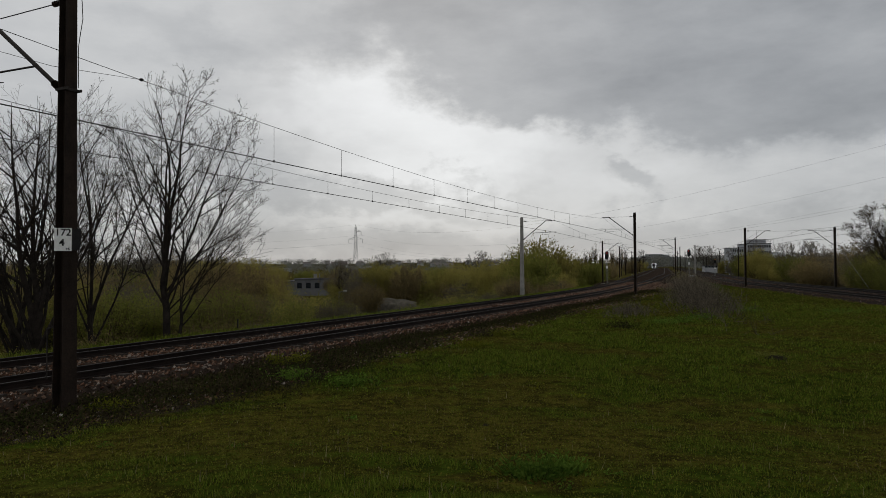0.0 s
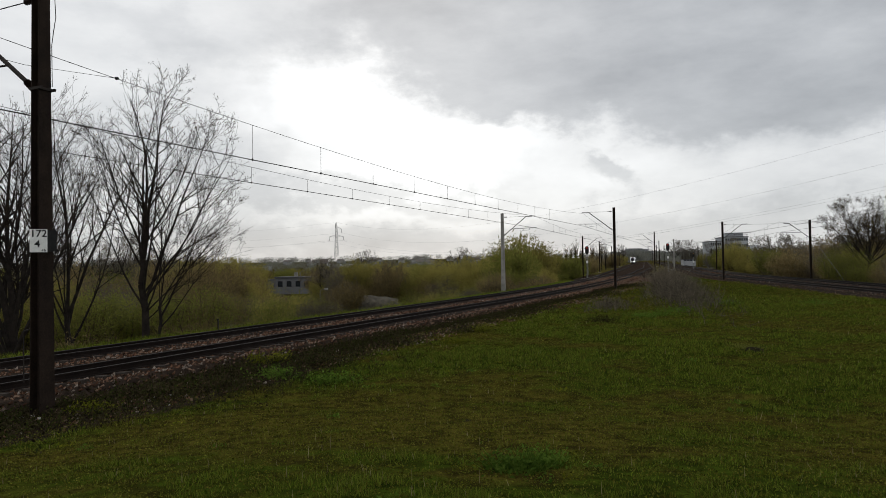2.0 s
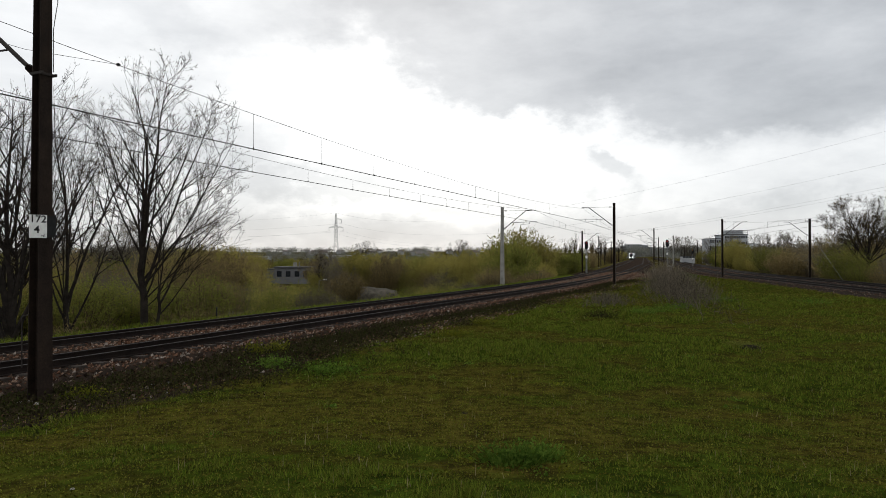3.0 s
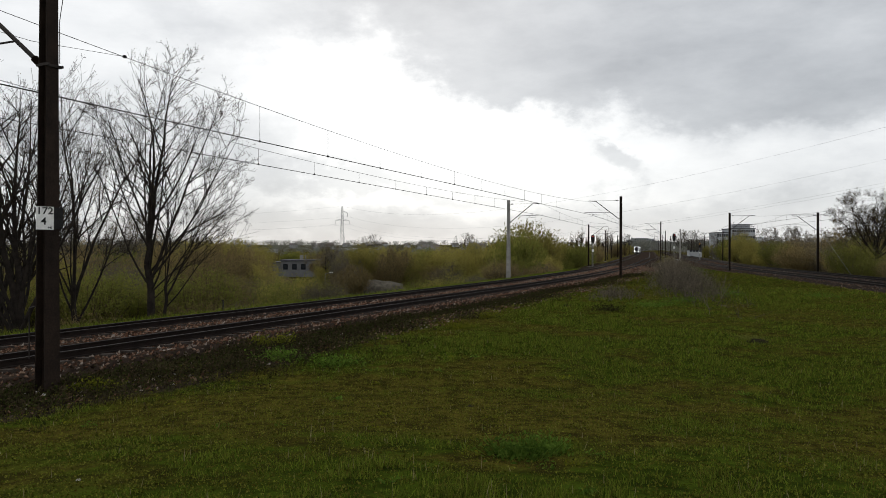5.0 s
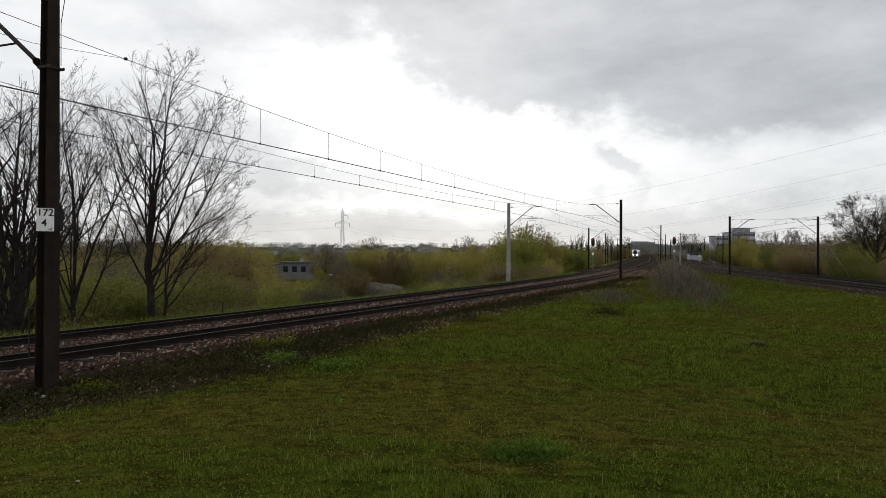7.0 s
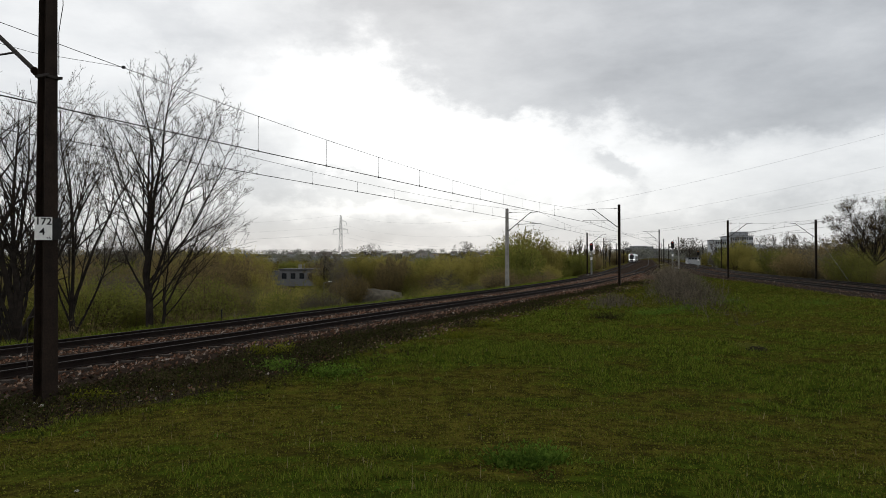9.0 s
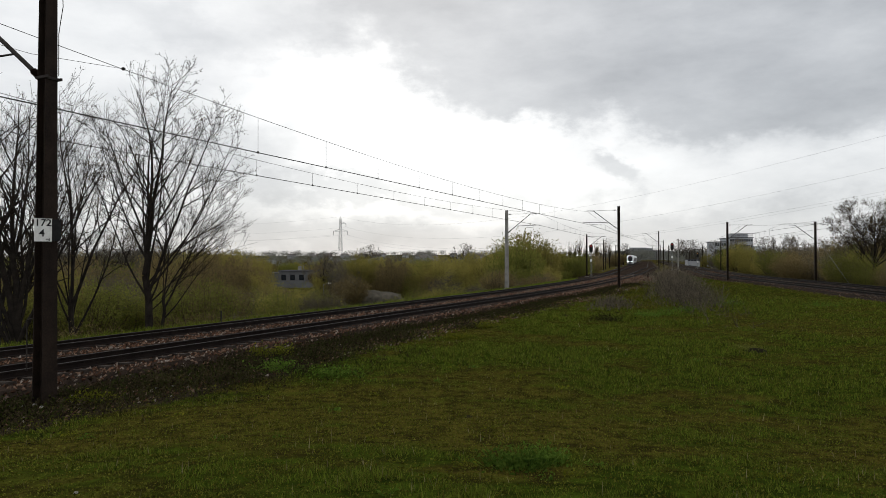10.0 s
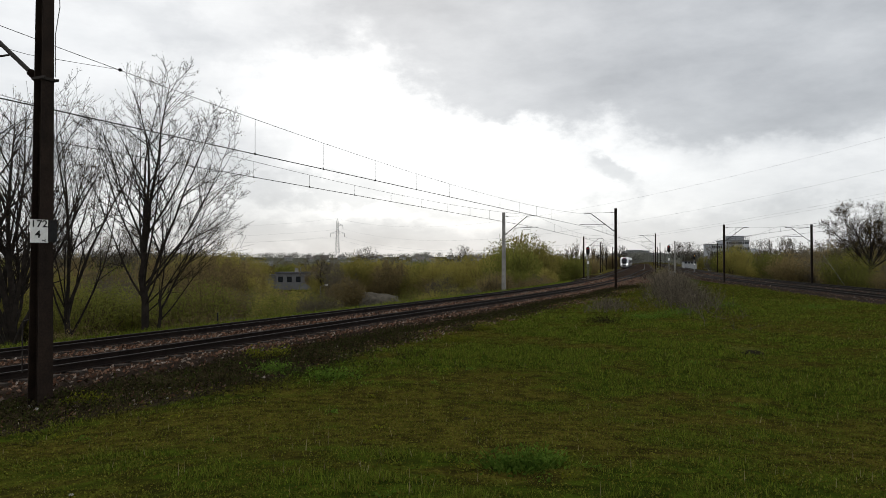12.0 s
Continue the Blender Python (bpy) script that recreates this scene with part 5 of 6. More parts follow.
        leafy(x, y, r, h, 420, 0.07, m, lab, "weed clump")
    for i in range(46):
        r, a = 4.2 + 16 * rng.random() ** 1.3, rng.uniform(-0.5, 0.6)
        x, y = float(r * math.sin(a)), float(r * math.cos(a))
        if side_left(x, y) > 5.5 and side_right(x, y) < -4:
            m, lab = ((WEED, "small green rosette of broad leaves in turf"), (WEED_YELLOW, "small yellow-green rosette of broad leaves in turf"))[i % 2]
            leafy(x, y, 0.05 + 0.009 * r, 0.035, 26, 0.022 + 0.003 * r, m, lab, "weed clump")
    # dark mounds of turned earth
    for x, y, r in ((9.1, 20.5, 0.30), (5.6, 33.0, 0.25), (0.35, 11.0, 0.07)):
        bm = bmesh.new()
        bmesh.ops.create_icosphere(bm, subdivisions=3, radius=1)
        for v in bm.verts:
            k = 1 + 0.35 * noise.noise(v.co * 2.2 + Vector((x, y, 0)))
            v.co = Vector((v.co.x * r * k, v.co.y * r * k, v.co.z * r * 0.34 * k))
        ob = part("molehill", bm, material("dark_soil", (0.012, 0.011, 0.007), (0.03, 0.026, 0.016), 6, 0.95, 0, 0.8, 60, 0, 0.0), None, "", True)
        ob.matrix_world = pose(x, y, float(ground_z(x, y)))
        tagged(ob, "low dark mound of turned earth in grass", "molehill", "molehills")


def blades(name, X, Y, h, w, lean, mat, label, rng):
    """Tapered blades of grass, bent over towards their tips."""
    n = len(X)
    t, d = rng.uniform(0, 6.283, n), rng.uniform(0, 6.283, n)
    foot = np.stack([X, Y, ground_z(X, Y) - 0.008], axis=1)
    side = np.stack([np.cos(t), np.sin(t), np.zeros(n)], axis=1) * w[:, None]
    k = np.abs(rng.normal(0, lean, n)) * h
    tip = foot + np.stack([np.cos(d) * k, np.sin(d) * k, h], axis=1)
    V = np.stack([foot - side, foot + side, tip], axis=1).reshape(-1, 3)
    return tagged(mesh_object(name, V, np.arange(n * 3).reshape(-1, 3), mat), label, "grass", kind="stuff")


def build_grass():
    rng = np.random.default_rng(17)
    n = 1150000
    r = 3.2 + 52 * rng.random(n) ** 1.55
    a = rng.uniform(-0.64, 0.64, n)
    X, Y = r * np.sin(a), r * np.cos(a)
    u, v = side_left(X, Y), side_right(X, Y)
    lush = lushness(X, Y)
    tuft = value_noise(X * 4.2, Y * 4.2, 3) * 0.55 + value_noise(X * 11, Y * 11, 4) * 0.45
    edge = 4.1 + 1.0 * smooth(26, 14, Y) + 2.4 * (value_noise(X * 0.5, Y * 0.5, 5) - 0.4) + 1.4 * (value_noise(X * 2, Y * 2, 6) - 0.5)
    keep = (u > edge) & (v < -3) & (rng.random(n) < (0.34 + 0.6 * lush) * (0.6 + 0.4 * smooth(5, 14, r)) * np.clip(tuft * 3.6 - 1.25, 0.04, 1))
    X, Y, r, lush, tuft = X[keep], Y[keep], r[keep], lush[keep], tuft[keep]
    n = len(X)
    tall = np.clip(lush - 0.45, 0, 0.55) * (0.5 + value_noise(X * 1.3, Y * 1.3, 9))
    h = (0.015 + 0.018 * lush + 0.085 * tall) * (0.55 + 0.8 * tuft) * rng.uniform(0.5, 1.45, n) * (0.62 + 0.38 * smooth(4.5, 12, r)) * (1 + r / 40)
    w = 0.0024 * (1 + r / 6) * rng.uniform(0.7, 1.4, n)
    green = rng.random(n) < 0.12 + 0.84 * smooth(0.25, 0.7, lush)
    blades("meadow_grass", X[green], Y[green], h[green], w[green], 0.55, BLADE, "long green meadow grass in uneven tufts", rng)
    dry = ~green
    blades("mossy_grass", X[dry], Y[dry], h[dry] * 0.8, w[dry], 0.8, BLADE_DRY, "short olive and brown grass on worn turf", rng)
    # single seed stalks and rosettes that catch the light
    k = rng.random(len(X)) < 0.006
    blades("seed_stalks", X[k], Y[k], rng.uniform(0.06, 0.14, k.sum()), w[k] * 0.8, 0.25, STALK, "thin pale seed stalks standing over the grass", rng)


def build_moss():
    """Low leaves and moss that give the turf its grain, and the taller verge beyond the far track."""
    rng = np.random.default_rng(29)
    n = 400000
    r = 3.2 + 82 * rng.random(n) ** 2.1
    a = rng.uniform(-0.64, 0.64, n)
    X, Y = r * np.sin(a), r * np.cos(a)
    u, v = side_left(X, Y), side_right(X, Y)
    clump = 0.22 - 0.4 * lushness(X, Y) + value_noise(X * 3.2, Y * 3.2, 7) * 0.5 + value_noise(X * 9, Y * 9, 8) * 0.5
    keep = (u > 3.2) & (v < -2.8) & (rng.random(n) < np.clip(clump * 2.2 - 0.45, 0.05, 1))
    X, Y, r = X[keep], Y[keep], r[keep]
    p = np.stack([X, Y, ground_z(X, Y) + rng.uniform(0.0, 0.02, len(X)) * (1 + r / 20)], axis=1)
    v, f = leaves(p, 1.0, rng)
    s = 0.018 * (1 + r / 8)
    v = p[:, None, :] + (v.reshape(-1, 4, 3) - p[:, None, :]) * s[:, None, None]
    v = v[:, (0, 1, 3)].reshape(-1, 3)
    tagged(mesh_object("meadow_moss", v, np.arange(len(v)).reshape(-1, 3), MOSS), "brown and green moss and low leaves in turf", "moss", kind="stuff")
    n = 26000
    y = 6 + 90 * rng.random(n) ** 1.4
    u = -SPACING - 2.5 - np.abs(rng.normal(0, 0.5, n))
    h = heading(LEFT_BEND, y)
    X, Y = np.interp(y, YS, LEFT_X) + u * np.cos(h), y - u * np.sin(h)
    ln = rng.uniform(0.08, 0.30, n)
    foot = np.stack([X, Y, ground_z(X, Y) - 0.02], axis=1)
    t = rng.uniform(0, 6.283, n)
    side = np.stack([np.cos(t), np.sin(t), np.zeros(n)], axis=1) * 0.010
    tip = foot + np.stack([rng.normal(0, 0.4, n) * ln, rng.normal(0, 0.4, n) * ln, ln], axis=1)
    V = np.stack([foot - side, foot + side, tip], axis=1).reshape(-1, 3)
    tagged(mesh_object("verge_grass", V, np.arange(n * 3).reshape(-1, 3), BLADE), "green grass verge beyond the far track", "grass", kind="stuff")


def build_pale_stones():
    rng = random.Random(2)
    for x, y, s in ((-7.95, 13.1, 0.05), (-7.78, 13.15, 0.05), (-7.5, 12.85, 0.05), (-8.4, 13.4, 0.04), (-6.1, 14.7, 0.045), (-5.5, 13.9, 0.035), (-3.02, 5.68, 0.018), (-5.85, 14.9, 0.05)):
        bm = bmesh.new()
        bmesh.ops.create_icosphere(bm, subdivisions=2, radius=s)
        for v in bm.verts:
            v.co *= 1 + 0.5 * noise.noise(v.co / s * 1.1 + Vector((x * 3, y, 0)))
            v.co.z *= 0.65
        ob = part("stone", bm, PALE_STONE)
        ob.matrix_world = pose(x, y, float(ground_z(x, y)) + s * 0.3, 0, 0, rng.uniform(0, 360))
        tagged(ob, "pale stone lying beside the ballast", "stone", "pale stones")


# ---------------------------------------------------------------- buildings and distance
def build_block(name, x, y, turn, w, d, h, wall_mat, label, floors=1, cols=6, win=(1.2, 1.2), sill=0.9, roof="flat", group="", base=None, roof_mat=None, pitch=0.0):
    z = float(ground_z(x, y)) - 0.2 if base is None else base
    b = root(name, pose(x, y, z, 0, 0, turn), label, "building", group)
    # the front wall is built of piers and bands round real openings
    fh = h / floors
    bm = bmesh.new()
    gap = w / cols
    for f in range(floors):
        z0 = f * fh
        box(bm, (-w / 2, 0, z0), (w / 2, 0.3, z0 + sill))
        box(bm, (-w / 2, 0, z0 + sill + win[1]), (w / 2, 0.3, z0 + fh))
        for c in range(cols + 1):
            a = -w / 2 + (c - 0.5) * gap + win[0] / 2 if c else -w / 2
            e = -w / 2 + (c + 0.5) * gap - win[0] / 2 if c < cols else w / 2
            box(bm, (a, 0, z0 + sill), (e, 0.3, z0 + sill + win[1]))
    box(bm, (-w / 2, 0.3, 0), (-w / 2 + 0.3, d, h))
    box(bm, (w / 2 - 0.3, 0.3, 0), (w / 2, d, h))
    box(bm, (-w / 2 + 0.3, d - 0.3, 0), (w / 2 - 0.3, d, h))
    part("wall", bm, wall_mat, b)
    if roof == "flat":
        part("roof", shape((box, (-w / 2 - 0.25, -0.25, h), (w / 2 + 0.25, d + 0.25, h + 0.3))), roof_mat or ROOF_FELT, b)
    else:
        bm = bmesh.new()
        v = [bm.verts.new(c) for c in ((-w / 2 - 0.4, -0.4, h), (w / 2 + 0.4, -0.4, h), (w / 2 + 0.4, d + 0.4, h), (-w / 2 - 0.4, d + 0.4, h), (-w / 2 - 0.4, d / 2, h + pitch), (w / 2 + 0.4, d / 2, h + pitch))]
        for i in ((0, 1, 5, 4), (2, 3, 4, 5), (1, 2, 5), (3, 0, 4), (3, 2, 1, 0)):
            bm.faces.new([v[j] for j in i])
        part("roof", bm, roof_mat or ROOF_TILE, b)
    pane = None
    for f in range(floors):
        for c in range(cols):
            if pane is None:
                pane = part("window", shape((box, (-win[0] / 2, 0.12, 0), (win[0] / 2, 0.15, win[1]))), GLASS_DARK, b)
                ob = pane
            else:
                ob = new("window", pane.data)
                ob.parent = b
            ob.matrix_basis = pose(-w / 2 + (c + 0.5) * gap, 0, f * fh + sill)
    return b


def ray(col, y):
    return (col - 784) / 1231 * y


def build_buildings():
    # long flat shed in the valley: its gable side shows four windows
    y = 160.0
    s = build_block("shed", ray(520, y), y, 0, 8.2, 6.5, 3.7, PLASTER_GREY, "grey single-storey flat-roofed shed with four dark windows", 1, 4, (1.15, 1.3), 1.7, base=1.6 - 47 / 1231 * y - 0.5)
    part("chimney_stack", shape((box, (-0.2, 2.0, 4.0), (0.5, 2.7, 5.0))), CONCRETE, s)
    part("vent_pipe", shape((rod, (1.1, 2.2, 4.0), (1.1, 2.2, 5.1), 0.09)), STEEL_GREY, s)
    part("side_wing", shape((box, (-9.0, 1.5, 0), (-4.15, 6.4, 3.3))), PLASTER_GREY, s)
    part("wing_roof", shape((box, (-9.2, 1.3, 3.3), (-4.15, 6.6, 3.47))), ROOF_FELT, s)
    m = bmesh.new()
    bmesh.ops.create_icosphere(m, subdivisions=4, radius=1)
    for v in m.verts:
        k = 1 + 0.16 * noise.noise(v.co * 2.2) + 0.10 * noise.noise(v.co * 7.0)
        v.co = Vector((v.co.x * 5.6 * k, v.co.y * 3 * k, v.co.z * 2.5 * k))
    heap = part("soil_mound", m, material("grey_soil", (0.045, 0.04, 0.03), (0.11, 0.098, 0.076), 1.6, 0.95, 0, 0.9, 9), None, "", True)
    heap.matrix_world = pose(ray(660, 112), 112, float(ground_z(ray(660, 112), 112)) - 0.3)
    tagged(heap, "low grey mound of dumped soil in the valley", "soil mound")
    # the large works beyond the branch line
    y = 330.0
    base = float(ground_z(ray(1290, y), y)) - 0.5
    build_block("works_building", ray(1277, y), y, -6, 9.2, 14, 12.2, WORKS, "grey many-windowed works building far behind the bushes", 4, 9, (0.78, 1.3), 1.2, base=base, group="works buildings")
    c = build_block("works_building", ray(1306, y - 4), y - 4, -6, 10.4, 16, 14.0, WORKS, "grey works building with railings and masts on its roof", 5, 10, (0.8, 1.2), 1.1, base=base, group="works buildings")
    rail = bmesh.new()
    for i in range(13):
        rod(rail, (-5.1 + i * 0.85, -0.1, 14.3), (-5.1 + i * 0.85, -0.1, 15.8), 0.05, 0.05, 5)
    for zz in (15.0, 15.8):
        rod(rail, (-5.2, -0.1, zz), (5.2, -0.1, zz), 0.05, 0.05, 5)
    part("roof_railing", rail, STEEL_DARK, c)
    part("penthouse", shape((box, (-3.5, 4, 14.3), (4.2, 10, 16.3))), WORKS, c)
    part("antenna", shape((rod, (-0.2, 3, 14.3), (-0.2, 3, 20.5), 0.07, 0.04, 6)), STEEL_DARK, c)
    h = root("arched_hall", pose(ray(1334, y), y, base, 0, 0, -6), "white hall with a low arched sheet roof", "building", "works buildings")
    n, w = 14, 7.0
    ring = [(-w + 2 * w * i / n, 7.4 + 3.0 * math.sin(math.pi * i / n)) for i in range(n + 1)]
    bm = bmesh.new()
    lo = [bm.verts.new((a, 0, 0)) for a in (-w, w)]
    f0 = [bm.verts.new((a, 0, b)) for a, b in ring]
    f1 = [bm.verts.new((a, 22, b)) for a, b in ring]
    bm.faces.new([lo[0], lo[1]] + f0[::-1])
    for i in range(n):
        bm.faces.new((f0[i], f0[i + 1], f1[i + 1], f1[i]))
    part("shell", bm, ROOF_METAL, h)
    part("side_wall", shape((box, (w - 0.2, 0.1, 0), (w, 22, 7.35))), PLASTER_PALE, h)
    part("side_wall", shape((box, (-w, 0.1, 0), (-w + 0.2, 22, 7.35))), PLASTER_PALE, h)
    win = bmesh.new()
    for i in range(5):
        box(win, (-5 + i * 2.2, -0.06, 5.2), (-3.8 + i * 2.2, -0.02, 6.8))
    part("window_band", win, GLASS_DARK, h)
    # white low depot and hut beside the branch line
    for col, y, w, hh in ((1268, 255, 3.6, 3.3), (1222, 262, 4.4, 2.5)):
        x = ray(col, y)
        build_block("depot", x, y, -10, w, 6, hh, PLASTER_PALE, "white low depot building behind the signals", 1, 4, (0.9, 0.8), 2.0, group="depots", base=float(ground_z(x, y)) - 0.1)
    # blocks of flats where the lines vanish
    rng = random.Random(6)
    for col, top, w in ((1098, 12, 17), (1112, 17, 22), (1126, 20, 26), (1141, 19, 20), (1154, 15, 20), (1170, 14, 18), (1184, 13, 20), (1206, 11, 18), (1228, 10, 16)):
        y = rng.uniform(880, 1050)
        x = ray(col, y)
        hh = 0.95 * top / 1231 * y + 1.6 + 3
        build_block("apartment_building", x, y, rng.uniform(-18, 18), w * 0.72, 11, hh, FLATS, "pale block of flats far along the line", max(3, int(hh / 3)), 6, (1.4, 1.4), 0.9, group="blocks of flats", base=-3)
    # houses strewn on the far slope
    for i in range(26):
        col = rng.choice((rng.uniform(455, 640), rng.uniform(640, 900), rng.uniform(740, 860)))
        y = rng.uniform(900, 1700)
        x = ray(col, y)
        w = rng.uniform(8, 15)
        build_block("house", x, y, rng.uniform(-50, 50), w, 9, rng.uniform(4, 6.5), PLASTER_PALE, "small pale house with a pitched roof on the far slope", 2, 4, (1.1, 1.2), 0.9, "pitched", "houses on the far slope", None, ROOF_TILE, rng.uniform(2.5, 4))
    for col, y, w, hh in ((598, 620, 26, 6), (640, 900, 30, 6), (455, 700, 24, 5), (818, 720, 14, 6)):
        x = ray(col, y)
        build_block("warehouse", x, y, 4, w, 20, hh, PLASTER_PALE, "long pale low warehouse in the valley", 1, 8, (1.6, 1.0), 3.0, group="warehouses", roof_mat=ROOF_METAL, base=-4.5)


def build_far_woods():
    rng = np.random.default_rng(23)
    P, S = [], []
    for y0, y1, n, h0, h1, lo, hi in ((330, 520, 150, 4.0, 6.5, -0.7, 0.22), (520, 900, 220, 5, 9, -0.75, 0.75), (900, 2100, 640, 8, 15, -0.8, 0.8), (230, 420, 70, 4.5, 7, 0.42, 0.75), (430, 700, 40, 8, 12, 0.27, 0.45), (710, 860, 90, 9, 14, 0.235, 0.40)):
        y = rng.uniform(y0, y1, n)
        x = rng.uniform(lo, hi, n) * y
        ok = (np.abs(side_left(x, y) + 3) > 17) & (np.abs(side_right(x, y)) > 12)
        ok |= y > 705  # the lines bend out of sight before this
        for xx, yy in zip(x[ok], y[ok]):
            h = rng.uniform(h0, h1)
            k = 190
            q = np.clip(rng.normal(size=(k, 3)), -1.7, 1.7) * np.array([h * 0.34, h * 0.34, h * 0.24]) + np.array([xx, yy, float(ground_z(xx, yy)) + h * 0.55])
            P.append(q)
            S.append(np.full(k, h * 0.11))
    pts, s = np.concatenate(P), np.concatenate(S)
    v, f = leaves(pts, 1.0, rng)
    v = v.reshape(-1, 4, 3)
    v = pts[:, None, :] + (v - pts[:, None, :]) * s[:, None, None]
    tagged(mesh_object("far_woods", v.reshape(-1, 3), f, WOODS), "leafless woods across the valley, coloured pale for haze", "woods", kind="stuff")


def build_pylon():
    y = 575.0
    x = ray(597, y)
    z = float(ground_z(x, y)) - 0.5
    py = root("power_pylon", pose(x, y, z, 0, 0, -8), "tall steel lattice power pylon with three arms", "pylon")
    H = 1.6 + 75 / 1231 * y - z
    widths = ((0, 2.2), (0.45, 1.25), (0.68, 0.95), (0.95, 0.6), (1.0, 0.1))

    def half(k):
        for (a, wa), (b, wb) in zip(widths, widths[1:]):
            if k <= b:
                return (wa + (wb - wa) * (k - a) / (b - a))
        return 0.1

    for sx in (-1, 1):
        for sy in (-1, 1):
            bm = bmesh.new()
            for (a, wa), (b, wb) in zip(widths, widths[1:]):
                rod(bm, (sx * wa, sy * wa, a * H), (sx * wb, sy * wb, b * H), 0.10, 0.08, 5)
            part("leg", bm, STEEL_GREY, py)
    ks = [0, 0.14, 0.26, 0.36, 0.45, 0.53, 0.6, 0.66, 0.72, 0.78, 0.84, 0.9, 0.95]
    for a, b in zip(ks, ks[1:]):
        bm = bmesh.new()
        wa, wb = half(a), half(b)
        for s in (-1, 1):
            rod(bm, (-wa, s * wa, a * H), (wb, s * wb, b * H), 0.05, 0.05, 4)
            rod(bm, (wa, s * wa, a * H), (-wb, s * wb, b * H), 0.05, 0.05, 4)
            rod(bm, (s * wa, -wa, a * H), (s * wb, wb, b * H), 0.05, 0.05, 4)
            rod(bm, (-wb, s * wb, b * H), (wb, s * wb, b * H), 0.05, 0.05, 4)
        part("bracing", bm, STEEL_GREY, py)
    arms = ((0.70, -1, 6.0), (0.70, 1, 6.0), (0.86, 1, 4.6))
    ends = []
    for k, s, reach in arms:
        bm = bmesh.new()
        w = half(k)
        for q in (-1, 1):
            rod(bm, (s * w, q * w, k * H + 1.6), (s * reach, 0, k * H), 0.1, 0.08, 4)
            rod(bm, (s * w, q * w, k * H), (s * reach, 0, k * H), 0.1, 0.08, 4)
        part("cross_arm", bm, STEEL_GREY, py)
        part("insulator_string", shape((rod, (s * reach, 0, k * H), (s * reach, 0, k * H - 3.0), 0.14, 0.14, 6)), PORCELAIN, py)
        ends.append(Vector((x + s * reach, y, z + k * H - 3.0)))
    ends.append(Vector((x, y, z + H)))
    # the lines pass over the railway to the right and away to the left
    for e, (dz, dx) in zip(ends, ((20.0, 0), (22.6, 8), (27.5, 4), (35.0, 2))):
        for far, sag in ((Vector((118 + dx, 150, dz)), 15.0), (Vector((-420 + dx, 760, dz + 8)), 7.0)):
            run = root("power_line", Matrix.Identity(4), "thin high-voltage cable crossing the sky", "power line", "high-voltage cables")
            pts = [e.lerp(far, k / 40) - Vector((0, 0, 4 * sag * (k / 40) * (1 - k / 40))) for k in range(41)]
            cable("cable", pts, [0.011 + 0.02 * min(1, p.y / 600) for p in pts], run, STEEL_GREY)


def build_small_poles():
    rng = random.Random(12)
    p = at_left(28.3, -SPACING - 2.9)
    s = root("track_peg", ground_pose(p.x, p.y, 0, 0.1), "short dark marker peg beside the far track", "marker")
    part("post", shape((box, (-0.025, -0.025, 0), (0.025, 0.025, 0.62))), BLACK_PAINT, s)
    part("cap", shape((box, (-0.035, -0.035, 0.62), (0.035, 0.035, 0.66))), BLACK_PAINT, s)
    for col, y, h, lab in ((1003, 190, 6, "slim grey lamp post"), (762, 180, 5, "slim pale lamp post"), (782, 185, 5, "slim pale lamp post"), (800, 190, 5, "slim pale lamp post"), (567, 118, 3.2, "slim pale lamp post"), (1512, 95, 6.5, "slim grey lamp post")):
        x = ray(col, y)
        lp = root("lamp_post", ground_pose(x, y, rng.uniform(0, 360)), lab, "lamp post", "lamp posts")
        part("pole", shape((rod, (0, 0, 0), (0, 0, h), 0.09, 0.06, 8)), CONCRETE, lp)
        part("arm", shape((rod, (0, 0, h - 0.05), (0.9, 0, h + 0.2), 0.035)), STEEL_GREY, lp)
        part("lamp_head", shape((box, (0.7, -0.12, h + 0.12), (1.3, 0.12, h + 0.26), None, 0.03)), WHITE_PLATE, lp)
    p = at_right(86.5, RIGHT_SPACING + 3.6)
    z = float(ground_z(p.x, p.y))
    g = root("guy_wire", Matrix.Identity(4), "pale guy wire bracing a mast to the ground", "guy wire")
    q = at_right(80.0, RIGHT_SPACING + 5.0)
    part("wire", shape((rod, (p.x, p.y, z + 5.6), (q.x, q.y, float(ground_z(q.x, q.y))), 0.014, 0.014, 6)), STEEL_GREY, g)
    part("anchor", shape((box, (q.x - 0.2, q.y - 0.2, float(ground_z(q.x, q.y)) - 0.2), (q.x + 0.2, q.y + 0.2, float(ground_z(q.x, q.y)) + 0.15))), CONCRETE, g)


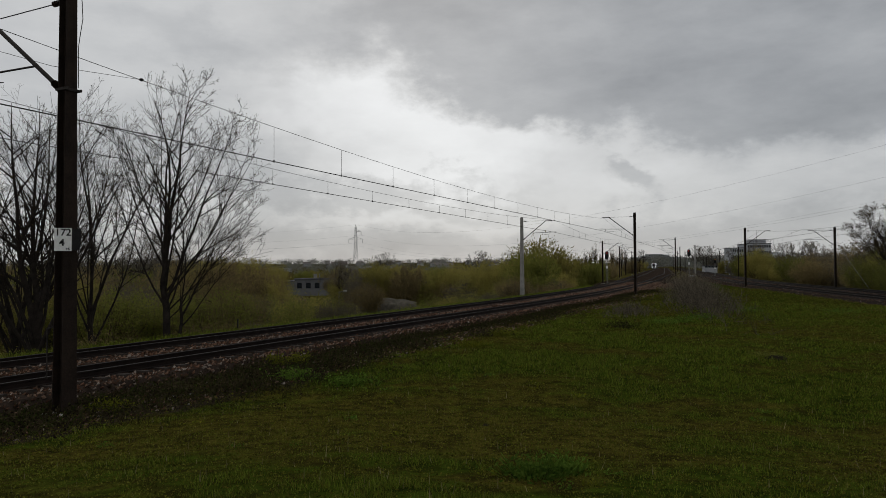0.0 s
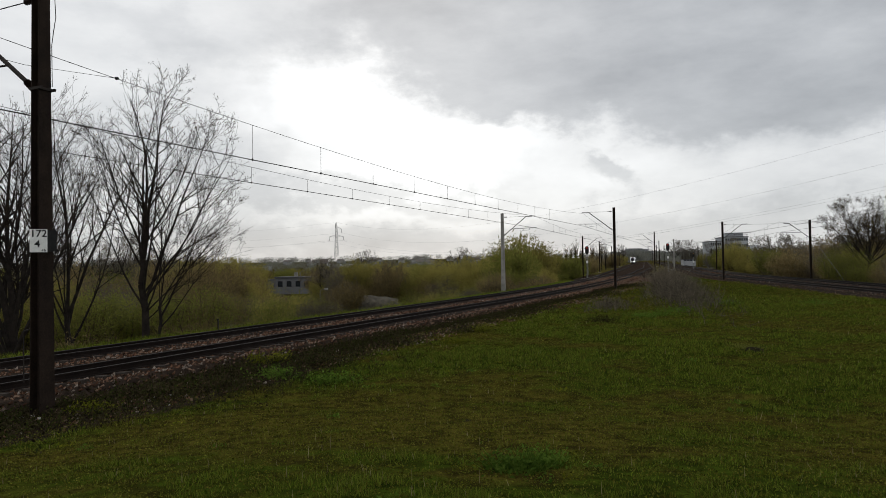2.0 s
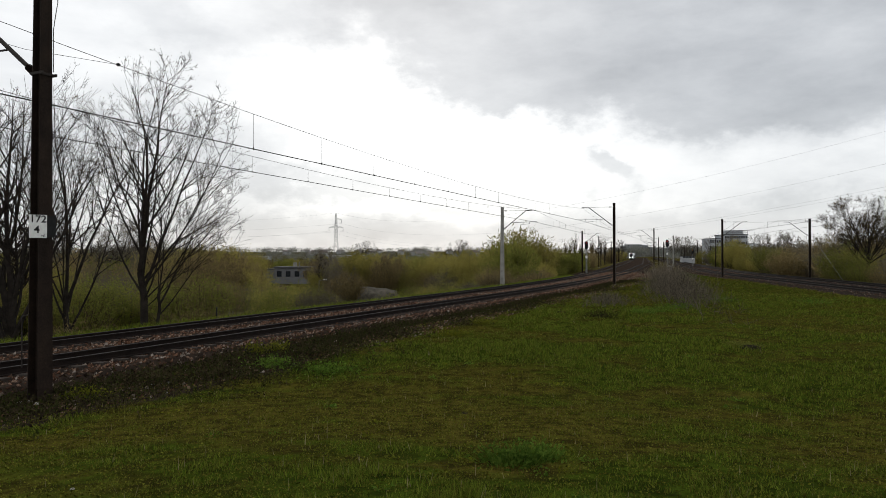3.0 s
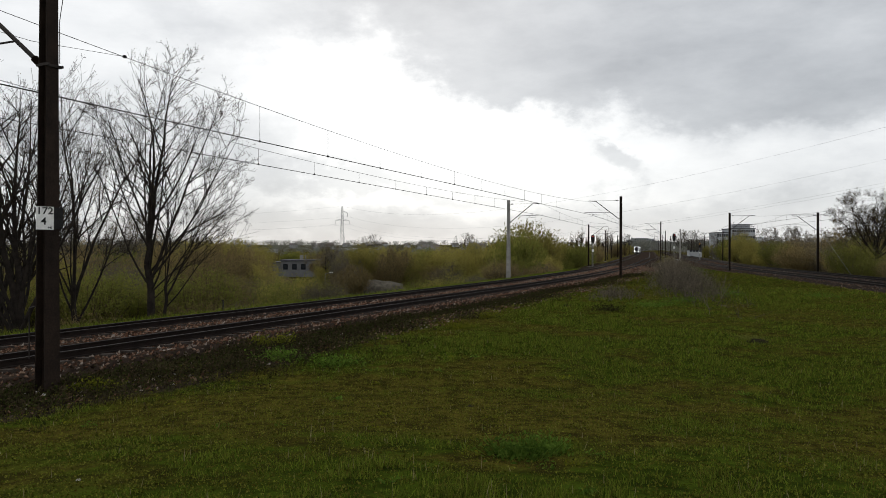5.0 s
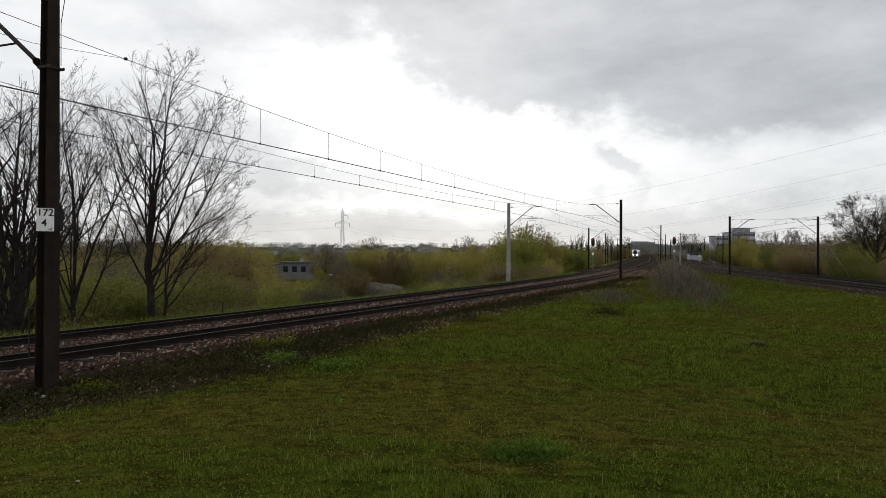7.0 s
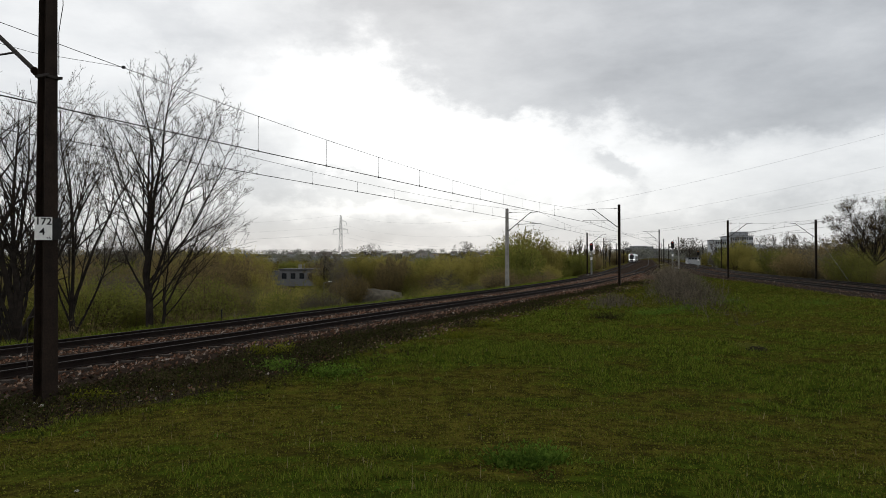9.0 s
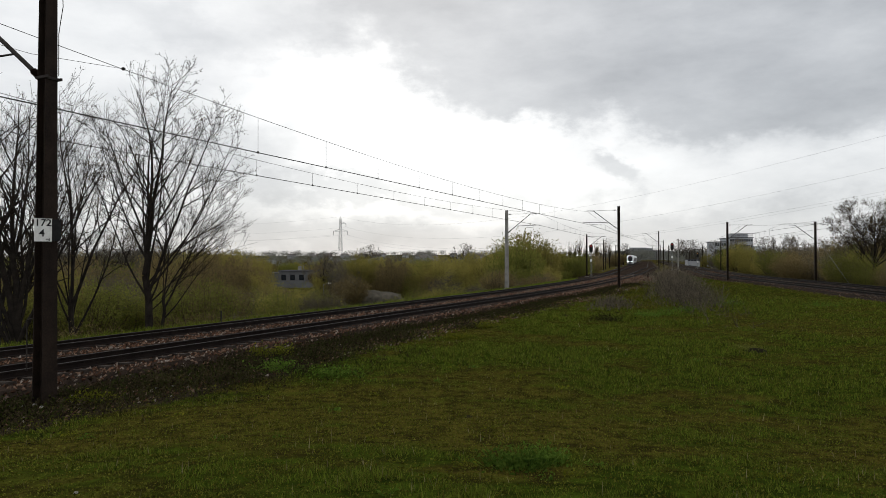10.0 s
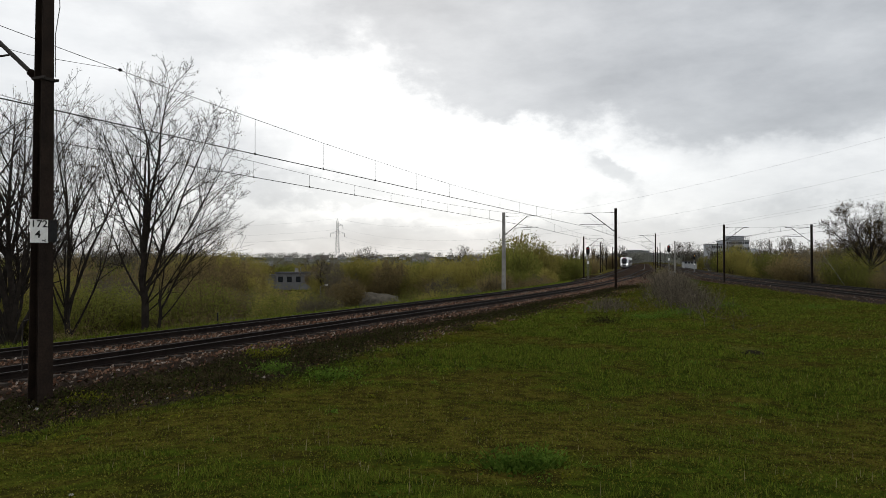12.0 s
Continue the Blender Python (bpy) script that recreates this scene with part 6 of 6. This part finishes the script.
# ---------------------------------------------------------------- the train
def build_train():
    """Electric multiple unit; its own y axis points away from its nose."""
    train = root("train", Matrix.Identity(4), "white and dark electric train with lit headlights", "train")

    def hull(name, rings, mat, label=""):
        bm = bmesh.new()
        loops = []
        for y, w, z0, z1, r in rings:
            loop = []
            for i in range(20):
                a = 6.2832 * (i + 0.5) / 20
                c, s = math.cos(a), math.sin(a)
                col = w / 2 * math.copysign(abs(c) ** r, c)
                pz = (z0 + z1) / 2 + (z1 - z0) / 2 * math.copysign(abs(s) ** r, s)
                loop.append(bm.verts.new((col, y, pz)))
            loops.append(loop)
        for a, b in zip(loops, loops[1:]):
            for i in range(20):
                bm.faces.new((a[i], a[(i + 1) % 20], b[(i + 1) % 20], b[i]))
        bm.faces.new(loops[0][::-1])
        bm.faces.new(loops[-1])
        bmesh.ops.recalc_face_normals(bm, faces=bm.faces)
        return part(name, bm, mat, train, label, True)

    hull("cab", [(0.0, 2.1, 0.50, 2.3, 0.5), (0.25, 2.5, 0.42, 2.9, 0.46), (0.8, 2.72, 0.38, 3.4, 0.43), (1.6, 2.82, 0.36, 3.7, 0.4), (2.6, 2.86, 0.36, 3.82, 0.38), (4.0, 2.87, 0.36, 3.85, 0.38)], TRAIN_WHITE, "rounded white nose")
    hull("windscreen", [(-0.06, 1.35, 1.55, 2.2, 0.5), (0.16, 2.0, 1.5, 2.85, 0.5), (0.65, 2.2, 1.6, 3.32, 0.5), (1.4, 2.2, 1.9, 3.68, 0.5)], WINDSCREEN, "dark sloping windscreen")
    hull("nose_panel", [(-0.10, 1.0, 0.58, 1.12, 0.5), (0.05, 1.35, 0.52, 1.2, 0.5), (0.3, 1.5, 0.48, 1.25, 0.5)], TRAIN_DARK, "dark lower nose panel")
    hull("red_brow", [(0.75, 0.8, 3.3, 3.45, 0.6), (1.1, 1.0, 3.5, 3.62, 0.6), (1.45, 0.8, 3.6, 3.74, 0.6)], TRAIN_RED, "dull red panel over the windscreen")
    for s in (-1, 1):
        part("side_pillar", shape((rod, (s * 0.55, -0.08, 1.3), (s * 0.95, 0.22, 2.75), 0.06, 0.06, 8)), TRAIN_WHITE, train)
        part("headlight", shape((rod, (s * 0.92, -0.04, 1.34), (s * 0.92, 0.3, 1.34), 0.17, 0.2, 14)), HEADLIGHT, train, "lit white headlight")
    part("coupler", shape((rod, (0, -0.45, 0.75), (0, 0.1, 0.75), 0.12), (box, (-0.2, -0.6, 0.6), (0.2, -0.42, 0.9))), TRAIN_DARK, train)
    part("snow_plough", shape((box, (-1.15, 0.35, 0.12), (1.15, 0.5, 0.42))), TRAIN_DARK, train)
    y = 4.0
    for car in range(4):
        length = 17.0 if car else 14.5
        body = hull("car_body", [(y, 2.87, 0.36, 3.85, 0.38), (y + length, 2.87, 0.36, 3.85, 0.38)], TRAIN_WHITE)
        for s in (-1, 1):
            part("window_band", shape((box, (s * 1.42 - 0.03, y + 0.8, 1.55), (s * 1.42 + 0.03, y + length - 0.8, 2.85))), WINDSCREEN, body, "dark band of windows")
            part("lower_stripe", shape((box, (s * 1.42 - 0.025, y + 0.1, 0.55), (s * 1.42 + 0.025, y + length - 0.1, 0.95))), TRAIN_DARK, body)
            for k in (0.3, 0.7):
                part("door", shape((box, (s * 1.435 - 0.03, y + length * k - 0.65, 0.6), (s * 1.435 + 0.03, y + length * k + 0.65, 2.85))), TRAIN_DARK, body)
        part("roof_box", shape((box, (-0.8, y + 3, 3.75), (0.8, y + length - 3, 4.02), None, 0.08)), STEEL_GREY, body)
        for k in (2.6, length - 2.6):
            bm = shape((box, (-1.1, y + k - 1.5, 0.3), (1.1, y + k + 1.5, 0.62)))
            for q in (-1.2, 1.2):
                for s in (-1, 1):
                    rod(bm, (s * 0.68, y + k + q, 0.42), (s * 0.82, y + k + q, 0.42), 0.42, 0.42, 18)
            part("bogie", bm, TRAIN_DARK, body)
        y += length
        if car < 3:
            hull("gangway", [(y, 2.3, 0.7, 3.6, 0.4), (y + 0.8, 2.3, 0.7, 3.6, 0.4)], TRAIN_DARK)
            y += 0.8
    return train


build_ground()
build_railways()
build_overhead()
build_signals()
build_buildings()
build_pylon()
build_small_poles()
build_trees()
build_bushes()
build_scrub()
build_far_woods()
build_pale_stones()
build_ballast_stones()
build_branch_stones()
build_grass()
build_moss()
TRAIN = build_train()


def motions():
    rows = []
    for t in (0.0, 2.0, 4.0, 6.0, 8.0, 10.0, 12.0):
        y = 460 - 18.3 * t
        p = at_left(y, -SPACING, RAIL_Z - FAR_DROP)
        rows.append((t, pose(p.x, p.y, p.z, 0, 0, turn_of(at_left, y))))
    walk(TRAIN, rows)


motions()
